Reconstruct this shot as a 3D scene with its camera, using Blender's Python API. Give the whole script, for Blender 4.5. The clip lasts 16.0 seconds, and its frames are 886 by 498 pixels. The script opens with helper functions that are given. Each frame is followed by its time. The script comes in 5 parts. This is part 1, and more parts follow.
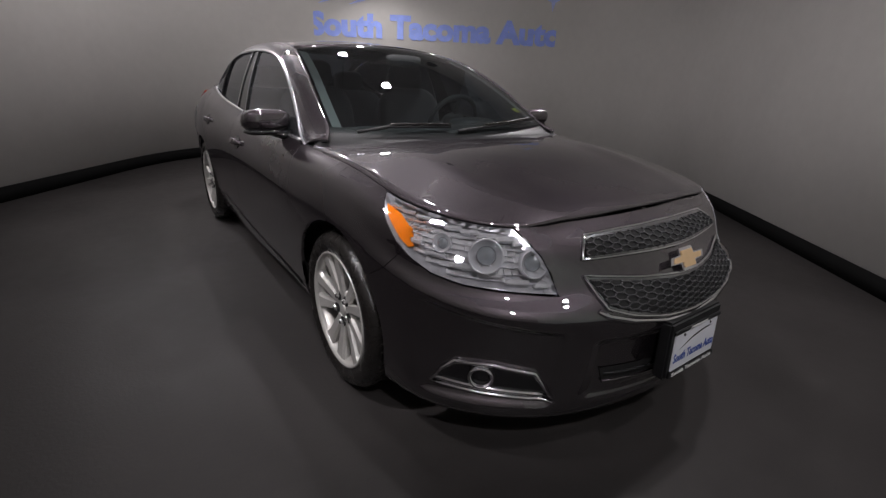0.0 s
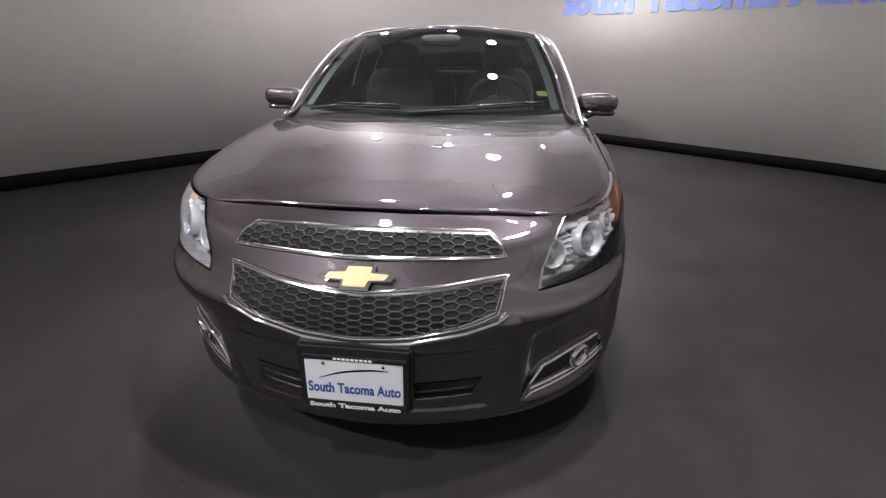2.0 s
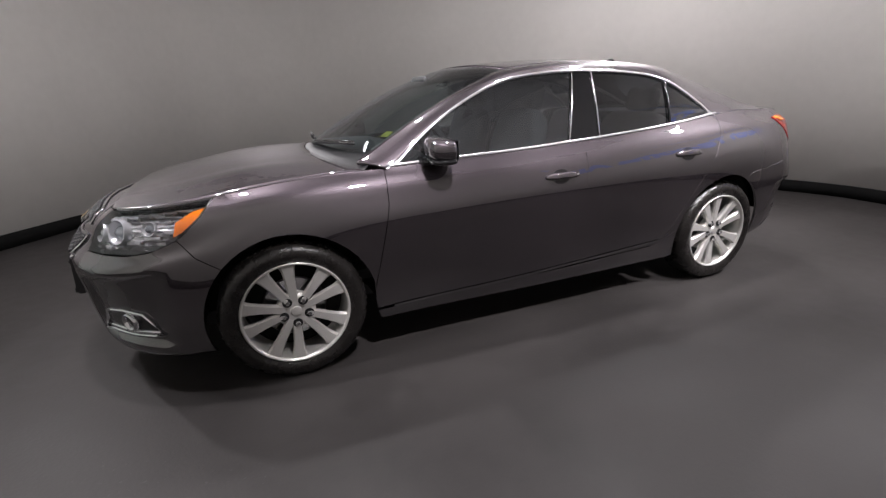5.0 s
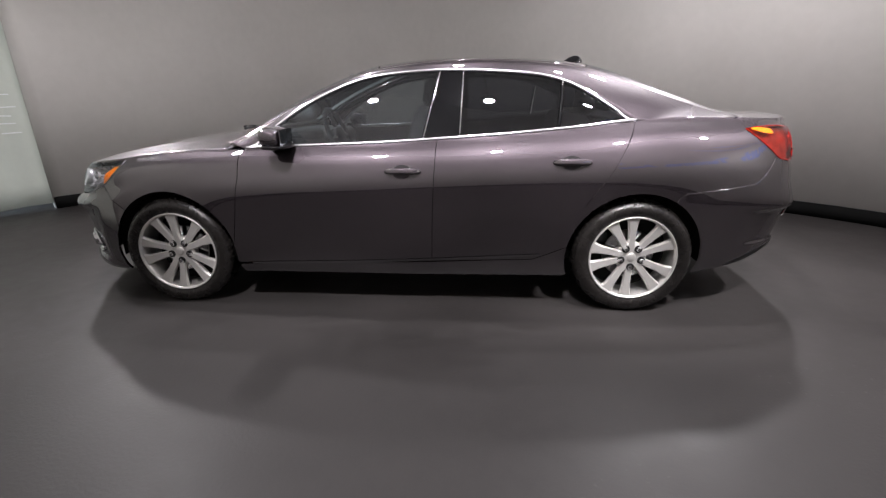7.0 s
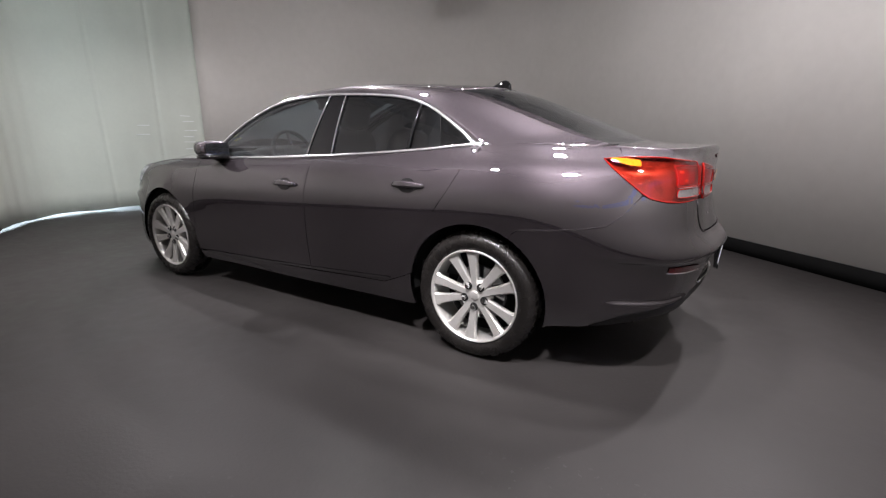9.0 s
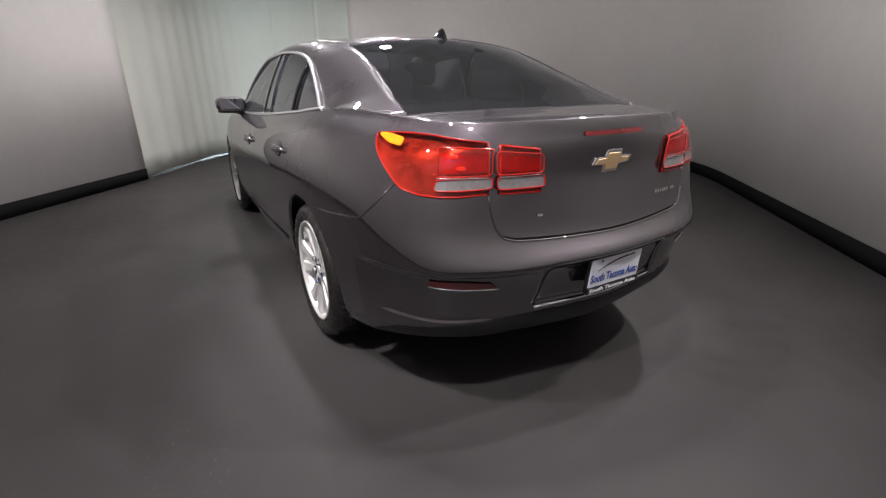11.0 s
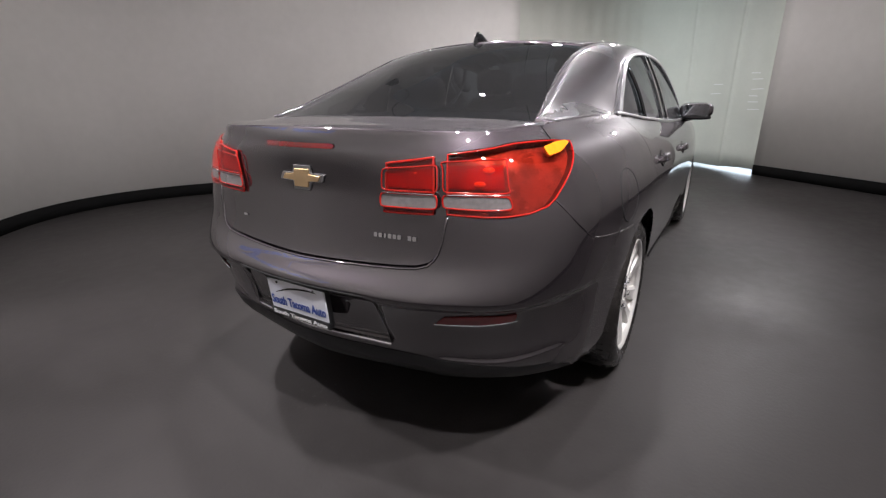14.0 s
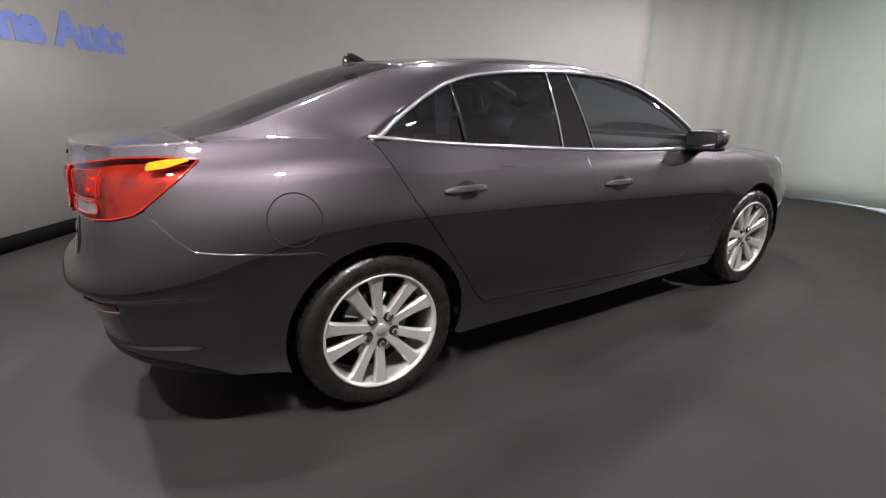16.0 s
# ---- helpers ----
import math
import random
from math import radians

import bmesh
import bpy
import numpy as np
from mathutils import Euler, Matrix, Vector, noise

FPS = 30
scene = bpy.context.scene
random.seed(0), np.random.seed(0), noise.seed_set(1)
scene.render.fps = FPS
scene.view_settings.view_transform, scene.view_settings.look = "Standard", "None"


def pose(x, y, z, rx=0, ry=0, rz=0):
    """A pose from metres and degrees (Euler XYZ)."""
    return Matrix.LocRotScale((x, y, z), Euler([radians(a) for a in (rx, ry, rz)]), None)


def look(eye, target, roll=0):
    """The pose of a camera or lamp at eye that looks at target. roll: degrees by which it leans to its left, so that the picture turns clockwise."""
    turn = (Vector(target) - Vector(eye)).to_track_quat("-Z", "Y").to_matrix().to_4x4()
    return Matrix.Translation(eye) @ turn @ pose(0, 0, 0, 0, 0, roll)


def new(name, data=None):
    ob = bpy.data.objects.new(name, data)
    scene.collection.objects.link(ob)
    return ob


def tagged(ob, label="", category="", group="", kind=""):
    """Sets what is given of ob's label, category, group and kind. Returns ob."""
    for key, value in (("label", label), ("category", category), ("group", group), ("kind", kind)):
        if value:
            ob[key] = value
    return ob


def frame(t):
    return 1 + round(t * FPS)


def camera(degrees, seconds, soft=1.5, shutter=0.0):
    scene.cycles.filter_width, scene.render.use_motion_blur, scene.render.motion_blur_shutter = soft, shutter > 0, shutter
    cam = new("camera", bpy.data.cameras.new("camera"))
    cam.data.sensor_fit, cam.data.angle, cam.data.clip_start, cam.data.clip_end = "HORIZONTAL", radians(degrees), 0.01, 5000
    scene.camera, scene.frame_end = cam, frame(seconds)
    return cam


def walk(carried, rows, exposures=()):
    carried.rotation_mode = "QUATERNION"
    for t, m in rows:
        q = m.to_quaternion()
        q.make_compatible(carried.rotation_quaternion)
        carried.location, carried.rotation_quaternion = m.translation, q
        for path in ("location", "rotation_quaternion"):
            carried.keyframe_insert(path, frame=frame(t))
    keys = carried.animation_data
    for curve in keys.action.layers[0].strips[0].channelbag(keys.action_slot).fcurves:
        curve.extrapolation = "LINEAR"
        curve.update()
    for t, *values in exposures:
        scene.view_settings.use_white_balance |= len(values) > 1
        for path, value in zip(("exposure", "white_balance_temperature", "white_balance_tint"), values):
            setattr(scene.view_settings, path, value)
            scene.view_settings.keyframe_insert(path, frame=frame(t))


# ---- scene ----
cam = camera(88.0, 16.0, soft=1.3)
ROWS = [
    (0.0, 2.991, -1.534, 1.267, 54.76, -20.60, -2.60),
    (0.5, 3.209, -1.122, 1.285, 61.96, -21.03, -2.22),
    (1.0, 3.337, -0.642, 1.291, 74.86, -22.99, -1.46),
    (1.5, 3.419, -0.141, 1.289, 86.18, -23.30, -0.76),
    (2.0, 3.385, 0.358, 1.302, 96.60, -23.61, -0.46),
    (2.5, 3.278, 0.878, 1.290, 107.61, -23.09, 0.82),
    (3.0, 3.040, 1.363, 1.285, 118.84, -23.14, 1.30),
    (3.5, 2.740, 1.801, 1.272, 128.23, -23.26, 1.20),
    (4.0, 2.351, 2.246, 1.289, 138.24, -22.44, 1.85),
    (4.5, 1.935, 2.645, 1.279, 148.40, -20.19, 2.16),
    (4.7, 1.743, 2.750, 1.291, 152.02, -19.43, 1.90),
    (5.2, 1.269, 3.017, 1.281, 160.49, -18.93, 1.76),
    (5.7, 0.810, 3.219, 1.256, 166.81, -18.42, 1.33),
    (6.2, 0.347, 3.360, 1.229, 172.46, -17.95, 0.84),
    (6.5, 0.060, 3.410, 1.216, 176.13, -17.71, 0.63),
    (6.8, -0.237, 3.428, 1.209, 180.40, -17.52, 0.54),
    (7.0, -0.477, 3.424, 1.260, 184.25, -19.03, 0.68),
    (7.5, -0.963, 3.400, 1.261, 190.63, -18.41, 0.61),
    (8.0, -1.472, 3.289, 1.171, 197.66, -15.35, 0.36),
    (8.3, -1.792, 3.157, 1.159, 201.55, -13.65, 0.09),
    (8.5, -1.971, 3.080, 1.147, 203.63, -13.48, 0.13),
    (9.0, -2.370, 2.866, 1.159, 210.70, -14.39, -0.33),
    (9.2, -2.558, 2.700, 1.152, 214.84, -15.02, -0.03),
    (9.7, -2.900, 2.359, 1.164, 221.92, -16.03, -0.01),
    (10.2, -3.171, 1.996, 1.192, 228.51, -17.96, 0.06),
    (10.7, -3.387, 1.615, 1.221, 235.25, -19.88, 0.13),
    (11.0, -3.493, 1.377, 1.233, 239.64, -20.64, 0.14),
    (11.3, -3.585, 1.132, 1.236, 244.46, -20.86, 0.13),
    (11.5, -3.661, 0.968, 1.177, 248.13, -18.17, -1.14),
    (12.0, -3.772, 0.542, 1.218, 257.02, -19.55, -0.88),
    (12.5, -3.804, 0.095, 1.209, 269.00, -19.30, -0.29),
    (13.0, -3.777, -0.362, 1.167, 280.81, -17.71, 0.05),
    (13.5, -3.592, -0.772, 1.213, 292.92, -19.50, 0.73),
    (14.0, -3.368, -1.151, 1.197, 301.35, -18.97, 1.03),
    (14.5, -3.095, -1.520, 1.194, 309.89, -18.87, 0.92),
    (15.0, -2.762, -1.872, 1.172, 316.83, -17.35, 1.44),
    (15.5, -2.410, -2.222, 1.144, 323.78, -15.77, 1.65),
    (16.0, -2.010, -2.454, 1.216, 329.60, -17.39, 0.09),
]

EXPOSURES = [(0.0, -1.05), (0.3, -0.55), (0.7, -0.15), (1.0, 0.0), (16.0, 0.0)]
walk(cam, [(t, pose(x, y, z, 90 + pitch, roll, yaw)) for t, x, y, z, yaw, pitch, roll in ROWS], EXPOSURES)

# ---- light ----
world = bpy.data.worlds.new("world")
scene.world = world
world.use_nodes = True
world.node_tree.nodes["Background"].inputs["Color"].default_value = (0.55, 0.65, 0.8, 1)
world.node_tree.nodes["Background"].inputs["Strength"].default_value = 0.05

LAMP_Z = 3.0
# x, y of each spot, watts, cone in degrees (360: a bare bulb), the point that it is turned to
SPOTS = [
    (3.6, -0.12, 12, 160, 3.3, -0.1, 0.0), (2.0, 0.52, 19, 170, 2.1, 0.5, 0.0), (-0.3, 0.55, 9, 170, -0.3, 0.4, 0.0), (-1.5, 0.45, 13, 170, -1.5, 0.3, 0.0),
    # two bare bulbs added as fill to wash the walls evenly
    (0.9, -0.5, 12, 360, 0.9, -0.5, 0.2), (-2.2, -0.2, 15, 360, -2.2, -0.2, 0.2),
    (3.98, -1.85, 38, 80, 0.3, 0.2, 0.5), (-3.0, -1.45, 35, 110, -1.2, 0.2, 0.3),
    (0.7, 2.55, 56, 42, 0.6, 0.9, 0.95), (-0.6, 2.55, 56, 42, -0.6, 0.9, 0.95), (-1.9, 2.3, 52, 42, -1.6, 0.9, 0.95),
    (1.4, -2.4, 46, 42, 1.2, -0.9, 0.95), (-0.3, -2.5, 46, 42, -0.3, -0.9, 0.95), (-1.8, -2.1, 46, 42, -1.6, -0.9, 0.95),
    # the second spot of this row is added fill for the front-left floor
    (-3.2, 1.5, 36, 130, -2.6, 1.4, 0.0), (2.2, 1.0, 14, 96, 2.2, 1.15, 0.0),
]
LAMP_SCALE = 9.3


# ---- materials ----
def mat(name, color, rough=0.5, metal=0.0, coat=0.0, spec=0.5, vary=0.0, scale=6.0, bump=0.0, bump_scale=120.0):
    """A principled material with two scales of colour variation and a fine relief."""
    m = bpy.data.materials.new(name)
    m.use_nodes = True
    nt = m.node_tree
    b = nt.nodes["Principled BSDF"]
    b.inputs["Roughness"].default_value = rough
    b.inputs["Metallic"].default_value = metal
    b.inputs["Coat Weight"].default_value = coat
    b.inputs["Coat Roughness"].default_value = 0.04
    b.inputs["Specular IOR Level"].default_value = spec
    b.inputs["Base Color"].default_value = (*color, 1)
    co = nt.nodes.new("ShaderNodeTexCoord")
    if vary:
        n1 = nt.nodes.new("ShaderNodeTexNoise")
        n1.inputs["Scale"].default_value = scale
        n1.inputs["Detail"].default_value = 6
        n2 = nt.nodes.new("ShaderNodeTexNoise")
        n2.inputs["Scale"].default_value = scale * 14
        n2.inputs["Detail"].default_value = 3
        for n in (n1, n2):
            nt.links.new(co.outputs["Object"], n.inputs["Vector"])
        add = nt.nodes.new("ShaderNodeMath")
        add.operation = "MULTIPLY_ADD"
        add.inputs[1].default_value = 0.35
        nt.links.new(n2.outputs["Fac"], add.inputs[0])
        nt.links.new(n1.outputs["Fac"], add.inputs[2])
        ramp = nt.nodes.new("ShaderNodeMapRange")
        ramp.inputs["From Min"].default_value, ramp.inputs["From Max"].default_value = 0.4, 0.95
        ramp.inputs["To Min"].default_value, ramp.inputs["To Max"].default_value = 1 - vary, 1 + vary
        nt.links.new(add.outputs[0], ramp.inputs["Value"])
        mul = nt.nodes.new("ShaderNodeVectorMath")
        mul.operation = "SCALE"
        mul.inputs[0].default_value = color
        nt.links.new(ramp.outputs[0], mul.inputs["Scale"])
        nt.links.new(mul.outputs[0], b.inputs["Base Color"])
        rr = nt.nodes.new("ShaderNodeMapRange")
        rr.inputs["From Min"].default_value, rr.inputs["From Max"].default_value = 0.4, 0.95
        rr.inputs["To Min"].default_value, rr.inputs["To Max"].default_value = max(0.02, rough * (1 - vary)), min(1, rough * (1 + vary))
        nt.links.new(add.outputs[0], rr.inputs["Value"])
        nt.links.new(rr.outputs[0], b.inputs["Roughness"])
    if bump:
        nb = nt.nodes.new("ShaderNodeTexNoise")
        nb.inputs["Scale"].default_value = bump_scale
        nb.inputs["Detail"].default_value = 4
        nt.links.new(co.outputs["Object"], nb.inputs["Vector"])
        bp = nt.nodes.new("ShaderNodeBump")
        bp.inputs["Strength"].default_value = bump
        bp.inputs["Distance"].default_value = 0.004
        nt.links.new(nb.outputs["Fac"], bp.inputs["Height"])
        nt.links.new(bp.outputs[0], b.inputs["Normal"])
    return m


def glass_mat(name, tint, gloss_rough=0.01, ior=1.5, haze=0.0):
    """Thin glass: tinted see-through with a Fresnel gloss and a pale film that paints in haze."""
    m = bpy.data.materials.new(name)
    m.use_nodes = True
    nt = m.node_tree
    nt.nodes.remove(nt.nodes["Principled BSDF"])
    tr = nt.nodes.new("ShaderNodeBsdfTransparent")
    tr.inputs["Color"].default_value = (*tint, 1)
    gl = nt.nodes.new("ShaderNodeBsdfGlossy")
    gl.inputs["Roughness"].default_value = gloss_rough
    gl.inputs["Color"].default_value = (0.95, 0.97, 1, 1)
    fr = nt.nodes.new("ShaderNodeFresnel")
    fr.inputs["IOR"].default_value = ior
    mx = nt.nodes.new("ShaderNodeMixShader")
    nt.links.new(fr.outputs[0], mx.inputs[0])
    nt.links.new(tr.outputs[0], mx.inputs[1])
    nt.links.new(gl.outputs[0], mx.inputs[2])
    out = mx
    # flat grey diffuse mixed in to imitate glare on the panes
    if haze:
        df = nt.nodes.new("ShaderNodeBsdfDiffuse")
        df.inputs["Color"].default_value = (0.55, 0.56, 0.58, 1)
        out = nt.nodes.new("ShaderNodeMixShader")
        out.inputs[0].default_value = haze
        nt.links.new(mx.outputs[0], out.inputs[1])
        nt.links.new(df.outputs[0], out.inputs[2])
    nt.links.new(out.outputs[0], nt.nodes["Material Output"].inputs["Surface"])
    return m


def paint_mat():
    """Dark taupe metallic car paint under a clear coat."""
    m = mat("taupe_metallic_paint", (0.057, 0.047, 0.0545), rough=0.45, metal=0.92, coat=1.0, vary=0.05, scale=2.0)
    nt = m.node_tree
    b = nt.nodes["Principled BSDF"]
    b.inputs["Coat Roughness"].default_value = 0.024
    b.inputs["Coat IOR"].default_value = 2.3
    return m


PAINT = paint_mat()
BLACK = mat("black_plastic", (0.012, 0.012, 0.013), 0.45, vary=0.1, scale=9, bump=0.15, bump_scale=500)
GLOSS = mat("gloss_black", (0.008, 0.008, 0.009), 0.08, coat=0.6)
GAP = mat("dark_shell", (0.006, 0.006, 0.006), 0.9)
CHROME = mat("chrome", (0.82, 0.82, 0.84), 0.09, 1.0, vary=0.04)
TRIM = mat("bright_trim", (0.88, 0.88, 0.9), 0.24, 0.9, coat=0.6, vary=0.05)
DARKCHROME = mat("smoked_chrome", (0.3, 0.3, 0.31), 0.16, 1.0, vary=0.08)
ALLOY = mat("silver_alloy", (0.66, 0.645, 0.62), 0.33, 0.5, coat=0.5, vary=0.06, scale=12)
RUBBER = mat("tyre_rubber", (0.014, 0.0125, 0.0118), 0.27, vary=0.25, scale=14, bump=0.3, bump_scale=260)
GOLD = mat("gold_emblem", (0.66, 0.46, 0.25), 0.3, 0.6, coat=0.6, vary=0.06, scale=30)
GLASS = glass_mat("windscreen_glass", (0.55, 0.61, 0.61), ior=1.7, haze=0.008)
TINT = glass_mat("tinted_glass", (0.27, 0.28, 0.30), ior=1.9, haze=0.012)
FRONTTINT = glass_mat("light_tinted_glass", (0.5, 0.54, 0.55), ior=1.8, haze=0.03)
LENS = glass_mat("clear_lens", (0.97, 0.97, 0.98), ior=1.4)
AMBER = mat("amber_lens", (0.9, 0.23, 0.01), 0.12, coat=1.0, vary=0.15, scale=60)
REDLENS = mat("red_lens", (0.3, 0.006, 0.006), 0.08, coat=1.0, vary=0.08, scale=20)
REDGLOW = mat("painted_glow_red", (0.85, 0.045, 0.018), 0.2, spec=0.4, coat=1.0, vary=0.35, scale=28)


def glow_ramp(m, dark, light, scale, ribs=0.1):
    """Paints a soft uneven glow into a lens's colour, from deep to bright parts, over fine ribs."""
    nt = m.node_tree
    co = nt.nodes.new("ShaderNodeTexCoord")
    no = nt.nodes.new("ShaderNodeTexNoise")
    no.inputs["Scale"].default_value, no.inputs["Detail"].default_value = scale, 2
    nt.links.new(co.outputs["Object"], no.inputs["Vector"])
    cr = nt.nodes.new("ShaderNodeValToRGB")
    cr.color_ramp.elements[0].color, cr.color_ramp.elements[1].color = (*dark, 1), (*light, 1)
    cr.color_ramp.elements[0].position, cr.color_ramp.elements[1].position = 0.38, 0.66
    nt.links.new(no.outputs["Fac"], cr.inputs["Fac"])
    nt.links.new(cr.outputs["Color"], nt.nodes["Principled BSDF"].inputs["Base Color"])
    wv = nt.nodes.new("ShaderNodeTexWave")
    wv.inputs["Scale"].default_value = 110
    wv.bands_direction = "Z"
    nt.links.new(co.outputs["Object"], wv.inputs["Vector"])
    bp = nt.nodes.new("ShaderNodeBump")
    bp.inputs["Strength"].default_value, bp.inputs["Distance"].default_value = ribs, 0.002
    nt.links.new(wv.outputs["Fac"], bp.inputs["Height"])
    nt.links.new(bp.outputs[0], nt.nodes["Principled BSDF"].inputs["Normal"])


glow_ramp(REDLENS, (0.10, 0.001, 0.001), (0.27, 0.006, 0.003), 7, 0.0)
glow_ramp(REDGLOW, (0.3, 0.004, 0.003), (0.6, 0.035, 0.006), 9)
BRAKERED = mat("brake_lamp_red", (0.14, 0.003, 0.004), 0.12, coat=1.0, vary=0.2, scale=40)
REDDARK = mat("dark_red_lens", (0.13, 0.006, 0.008), 0.12, coat=1.0)
CLEARWHITE = mat("clear_white_lens", (0.32, 0.3, 0.3), 0.14, 0.5, coat=1.0, vary=0.2, scale=70)
CLOTH = mat("dark_cloth", (0.045, 0.045, 0.048), 0.85, vary=0.2, scale=20, bump=0.2, bump_scale=400)
DASH = mat("dashboard_plastic", (0.07, 0.073, 0.075), 0.6, vary=0.12, scale=15, bump=0.2, bump_scale=300)
PILLARTRIM = mat("grey_trim", (0.24, 0.26, 0.255), 0.7, vary=0.08, scale=10)
WALLPAINT = mat("grey_wall_paint", (0.60, 0.578, 0.55), 0.75, vary=0.07, scale=0.8, bump=0.12, bump_scale=40)
FLOORMAT = mat("grey_floor_coating", (0.0345, 0.0315, 0.0308), 0.52, spec=0.22, vary=0.32, scale=0.8, bump=0.15, bump_scale=60)


def scuffs(m, light):
    """Clusters of small pale scuff marks on a dark coat."""
    nt = m.node_tree
    b = nt.nodes["Principled BSDF"]
    src = b.inputs["Base Color"].links[0].from_socket
    co = nt.nodes.new("ShaderNodeTexCoord")
    masks = []
    for scale, lo, hi, detail in ((1.1, 0.58, 0.68, 2), (38.0, 0.64, 0.70, 4)):
        n = nt.nodes.new("ShaderNodeTexNoise")
        n.inputs["Scale"].default_value, n.inputs["Detail"].default_value = scale, detail
        nt.links.new(co.outputs["Object"], n.inputs["Vector"])
        r = nt.nodes.new("ShaderNodeMapRange")
        r.inputs["From Min"].default_value, r.inputs["From Max"].default_value = lo, hi
        nt.links.new(n.outputs["Fac"], r.inputs["Value"])
        masks.append(r.outputs[0])
    mu = nt.nodes.new("ShaderNodeMath")
    mu.operation = "MULTIPLY"
    nt.links.new(masks[0], mu.inputs[0])
    nt.links.new(masks[1], mu.inputs[1])
    mx = nt.nodes.new("ShaderNodeMix")
    mx.data_type = "RGBA"
    nt.links.new(mu.outputs[0], mx.inputs[0])
    nt.links.new(src, mx.inputs[6])
    mx.inputs[7].default_value = (*light, 1)
    nt.links.new(mx.outputs[2], b.inputs["Base Color"])


scuffs(FLOORMAT, (0.05, 0.047, 0.047))
BASEBLACK = mat("black_rubber_base", (0.008, 0.008, 0.008), 0.8, spec=0.02, vary=0.15, scale=7)
# grey of the unseen ceiling, raised so that it bounces fill light
CEILMAT = mat("fill_bounce_ceiling", (0.32, 0.315, 0.31), 0.9, vary=0.1, scale=1.5)
BLUE = mat("blue_sign_paint", (0.33, 0.43, 0.95), 0.6, vary=0.12, scale=8)
PALEBLUE = mat("pale_blue_sign_paint", (0.5, 0.58, 0.9), 0.6, vary=0.1, scale=8)
PLATEWHITE = mat("white_plate", (0.74, 0.75, 0.8), 0.4, vary=0.04, scale=20)
PLATEBLUE = mat("plate_blue_ink", (0.04, 0.08, 0.33), 0.45, vary=0.1, scale=40)
WHITEINK = mat("white_ink", (0.8, 0.8, 0.8), 0.5, vary=0.05, scale=40)
STICKER = mat("yellow_green_sticker", (0.62, 0.66, 0.12), 0.5, vary=0.2, scale=60)


# ---- mesh helpers ----
def link_mesh(name, verts, faces, material, parent=None, label="", smooth=True, normals=None):
    me = bpy.data.meshes.new(name)
    me.from_pydata([tuple(map(float, v)) for v in verts], [], faces)
    me.materials.append(material)
    if smooth:
        me.polygons.foreach_set("use_smooth", [True] * len(me.polygons))
    if normals is not None:
        me.normals_split_custom_set_from_vertices([tuple(map(float, n)) for n in normals])
    me.update()
    ob = new(name, me)
    if parent is not None:
        ob.parent = parent
    if label:
        tagged(ob, label)
    return ob


def part(name, bm, material, parent=None, label="", smooth=False):
    """Links a bmesh as one mesh object under a thing or a part."""
    bmesh.ops.recalc_face_normals(bm, faces=bm.faces)
    me = bpy.data.meshes.new(name)
    bm.to_mesh(me)
    bm.free()
    me.materials.append(material)
    if smooth:
        me.polygons.foreach_set("use_smooth", [True] * len(me.polygons))
    ob = new(name, me)
    if parent is not None:
        ob.parent = parent
    if label:
        tagged(ob, label)
    return ob


def empty(name, m, label, category, group="", kind=""):
    ob = new(name)
    ob.empty_display_size = 0.2
    ob.matrix_basis = m
    return tagged(ob, label, category, group, kind)


def box(bm, cx, cy, cz, sx, sy, sz, m=None, bevel=0.0):
    """A box of full sizes sx, sy, sz at a centre, with bevelled edges."""
    r = bmesh.ops.create_cube(bm, size=1)
    vs = r["verts"]
    for v in vs:
        v.co = Vector((v.co.x * sx + cx, v.co.y * sy + cy, v.co.z * sz + cz))
    if bevel:
        es = {e for v in vs for e in v.link_edges}
        r = bmesh.ops.bevel(bm, geom=list(es), offset=bevel, segments=2, affect="EDGES")
        vs = r["verts"]
    if m is not None:
        bmesh.ops.transform(bm, matrix=m, verts=list({v for v in vs}))


def tube(bm, pts, r, sides=8, closed=False):
    """A round tube along points."""
    n = len(pts)
    rings = []
    for i in range(n):
        a = Vector(pts[i - 1] if (i or closed) else pts[0])
        b = Vector(pts[(i + 1) % n] if (i < n - 1 or closed) else pts[-1])
        d = (b - a).normalized()
        q = d.to_track_quat("Z", "Y")
        ri = r[i] if isinstance(r, (list, tuple)) else r
        rings.append([bm.verts.new(Vector(pts[i]) + q @ Vector((ri * math.cos(k * math.tau / sides), ri * math.sin(k * math.tau / sides), 0))) for k in range(sides)])
    for i in range(n if closed else n - 1):
        A, B = rings[i], rings[(i + 1) % n]
        if closed and i == n - 1:
            k0 = min(range(sides), key=lambda k: (B[k].co - A[0].co).length)
            B = B[k0:] + B[:k0]
        for k in range(sides):
            bm.faces.new((A[k], A[(k + 1) % sides], B[(k + 1) % sides], B[k]))
    if not closed:
        bm.faces.new(rings[0][::-1])
        bm.faces.new(rings[-1])


def lathe(bm, profile, steps=48, axis="Y"):
    """Turns a profile of (radius, along) pairs about an axis."""
    rings = []
    for r, a in profile:
        ring = []
        for k in range(steps):
            c, s = math.cos(k * math.tau / steps) * r, math.sin(k * math.tau / steps) * r
            ring.append(bm.verts.new((c, a, s) if axis == "Y" else (c, s, a) if axis == "Z" else (a, c, s)))
        rings.append(ring)
    for A, B in zip(rings, rings[1:]):
        for k in range(steps):
            bm.faces.new((A[k], A[(k + 1) % steps], B[(k + 1) % steps], B[k]))


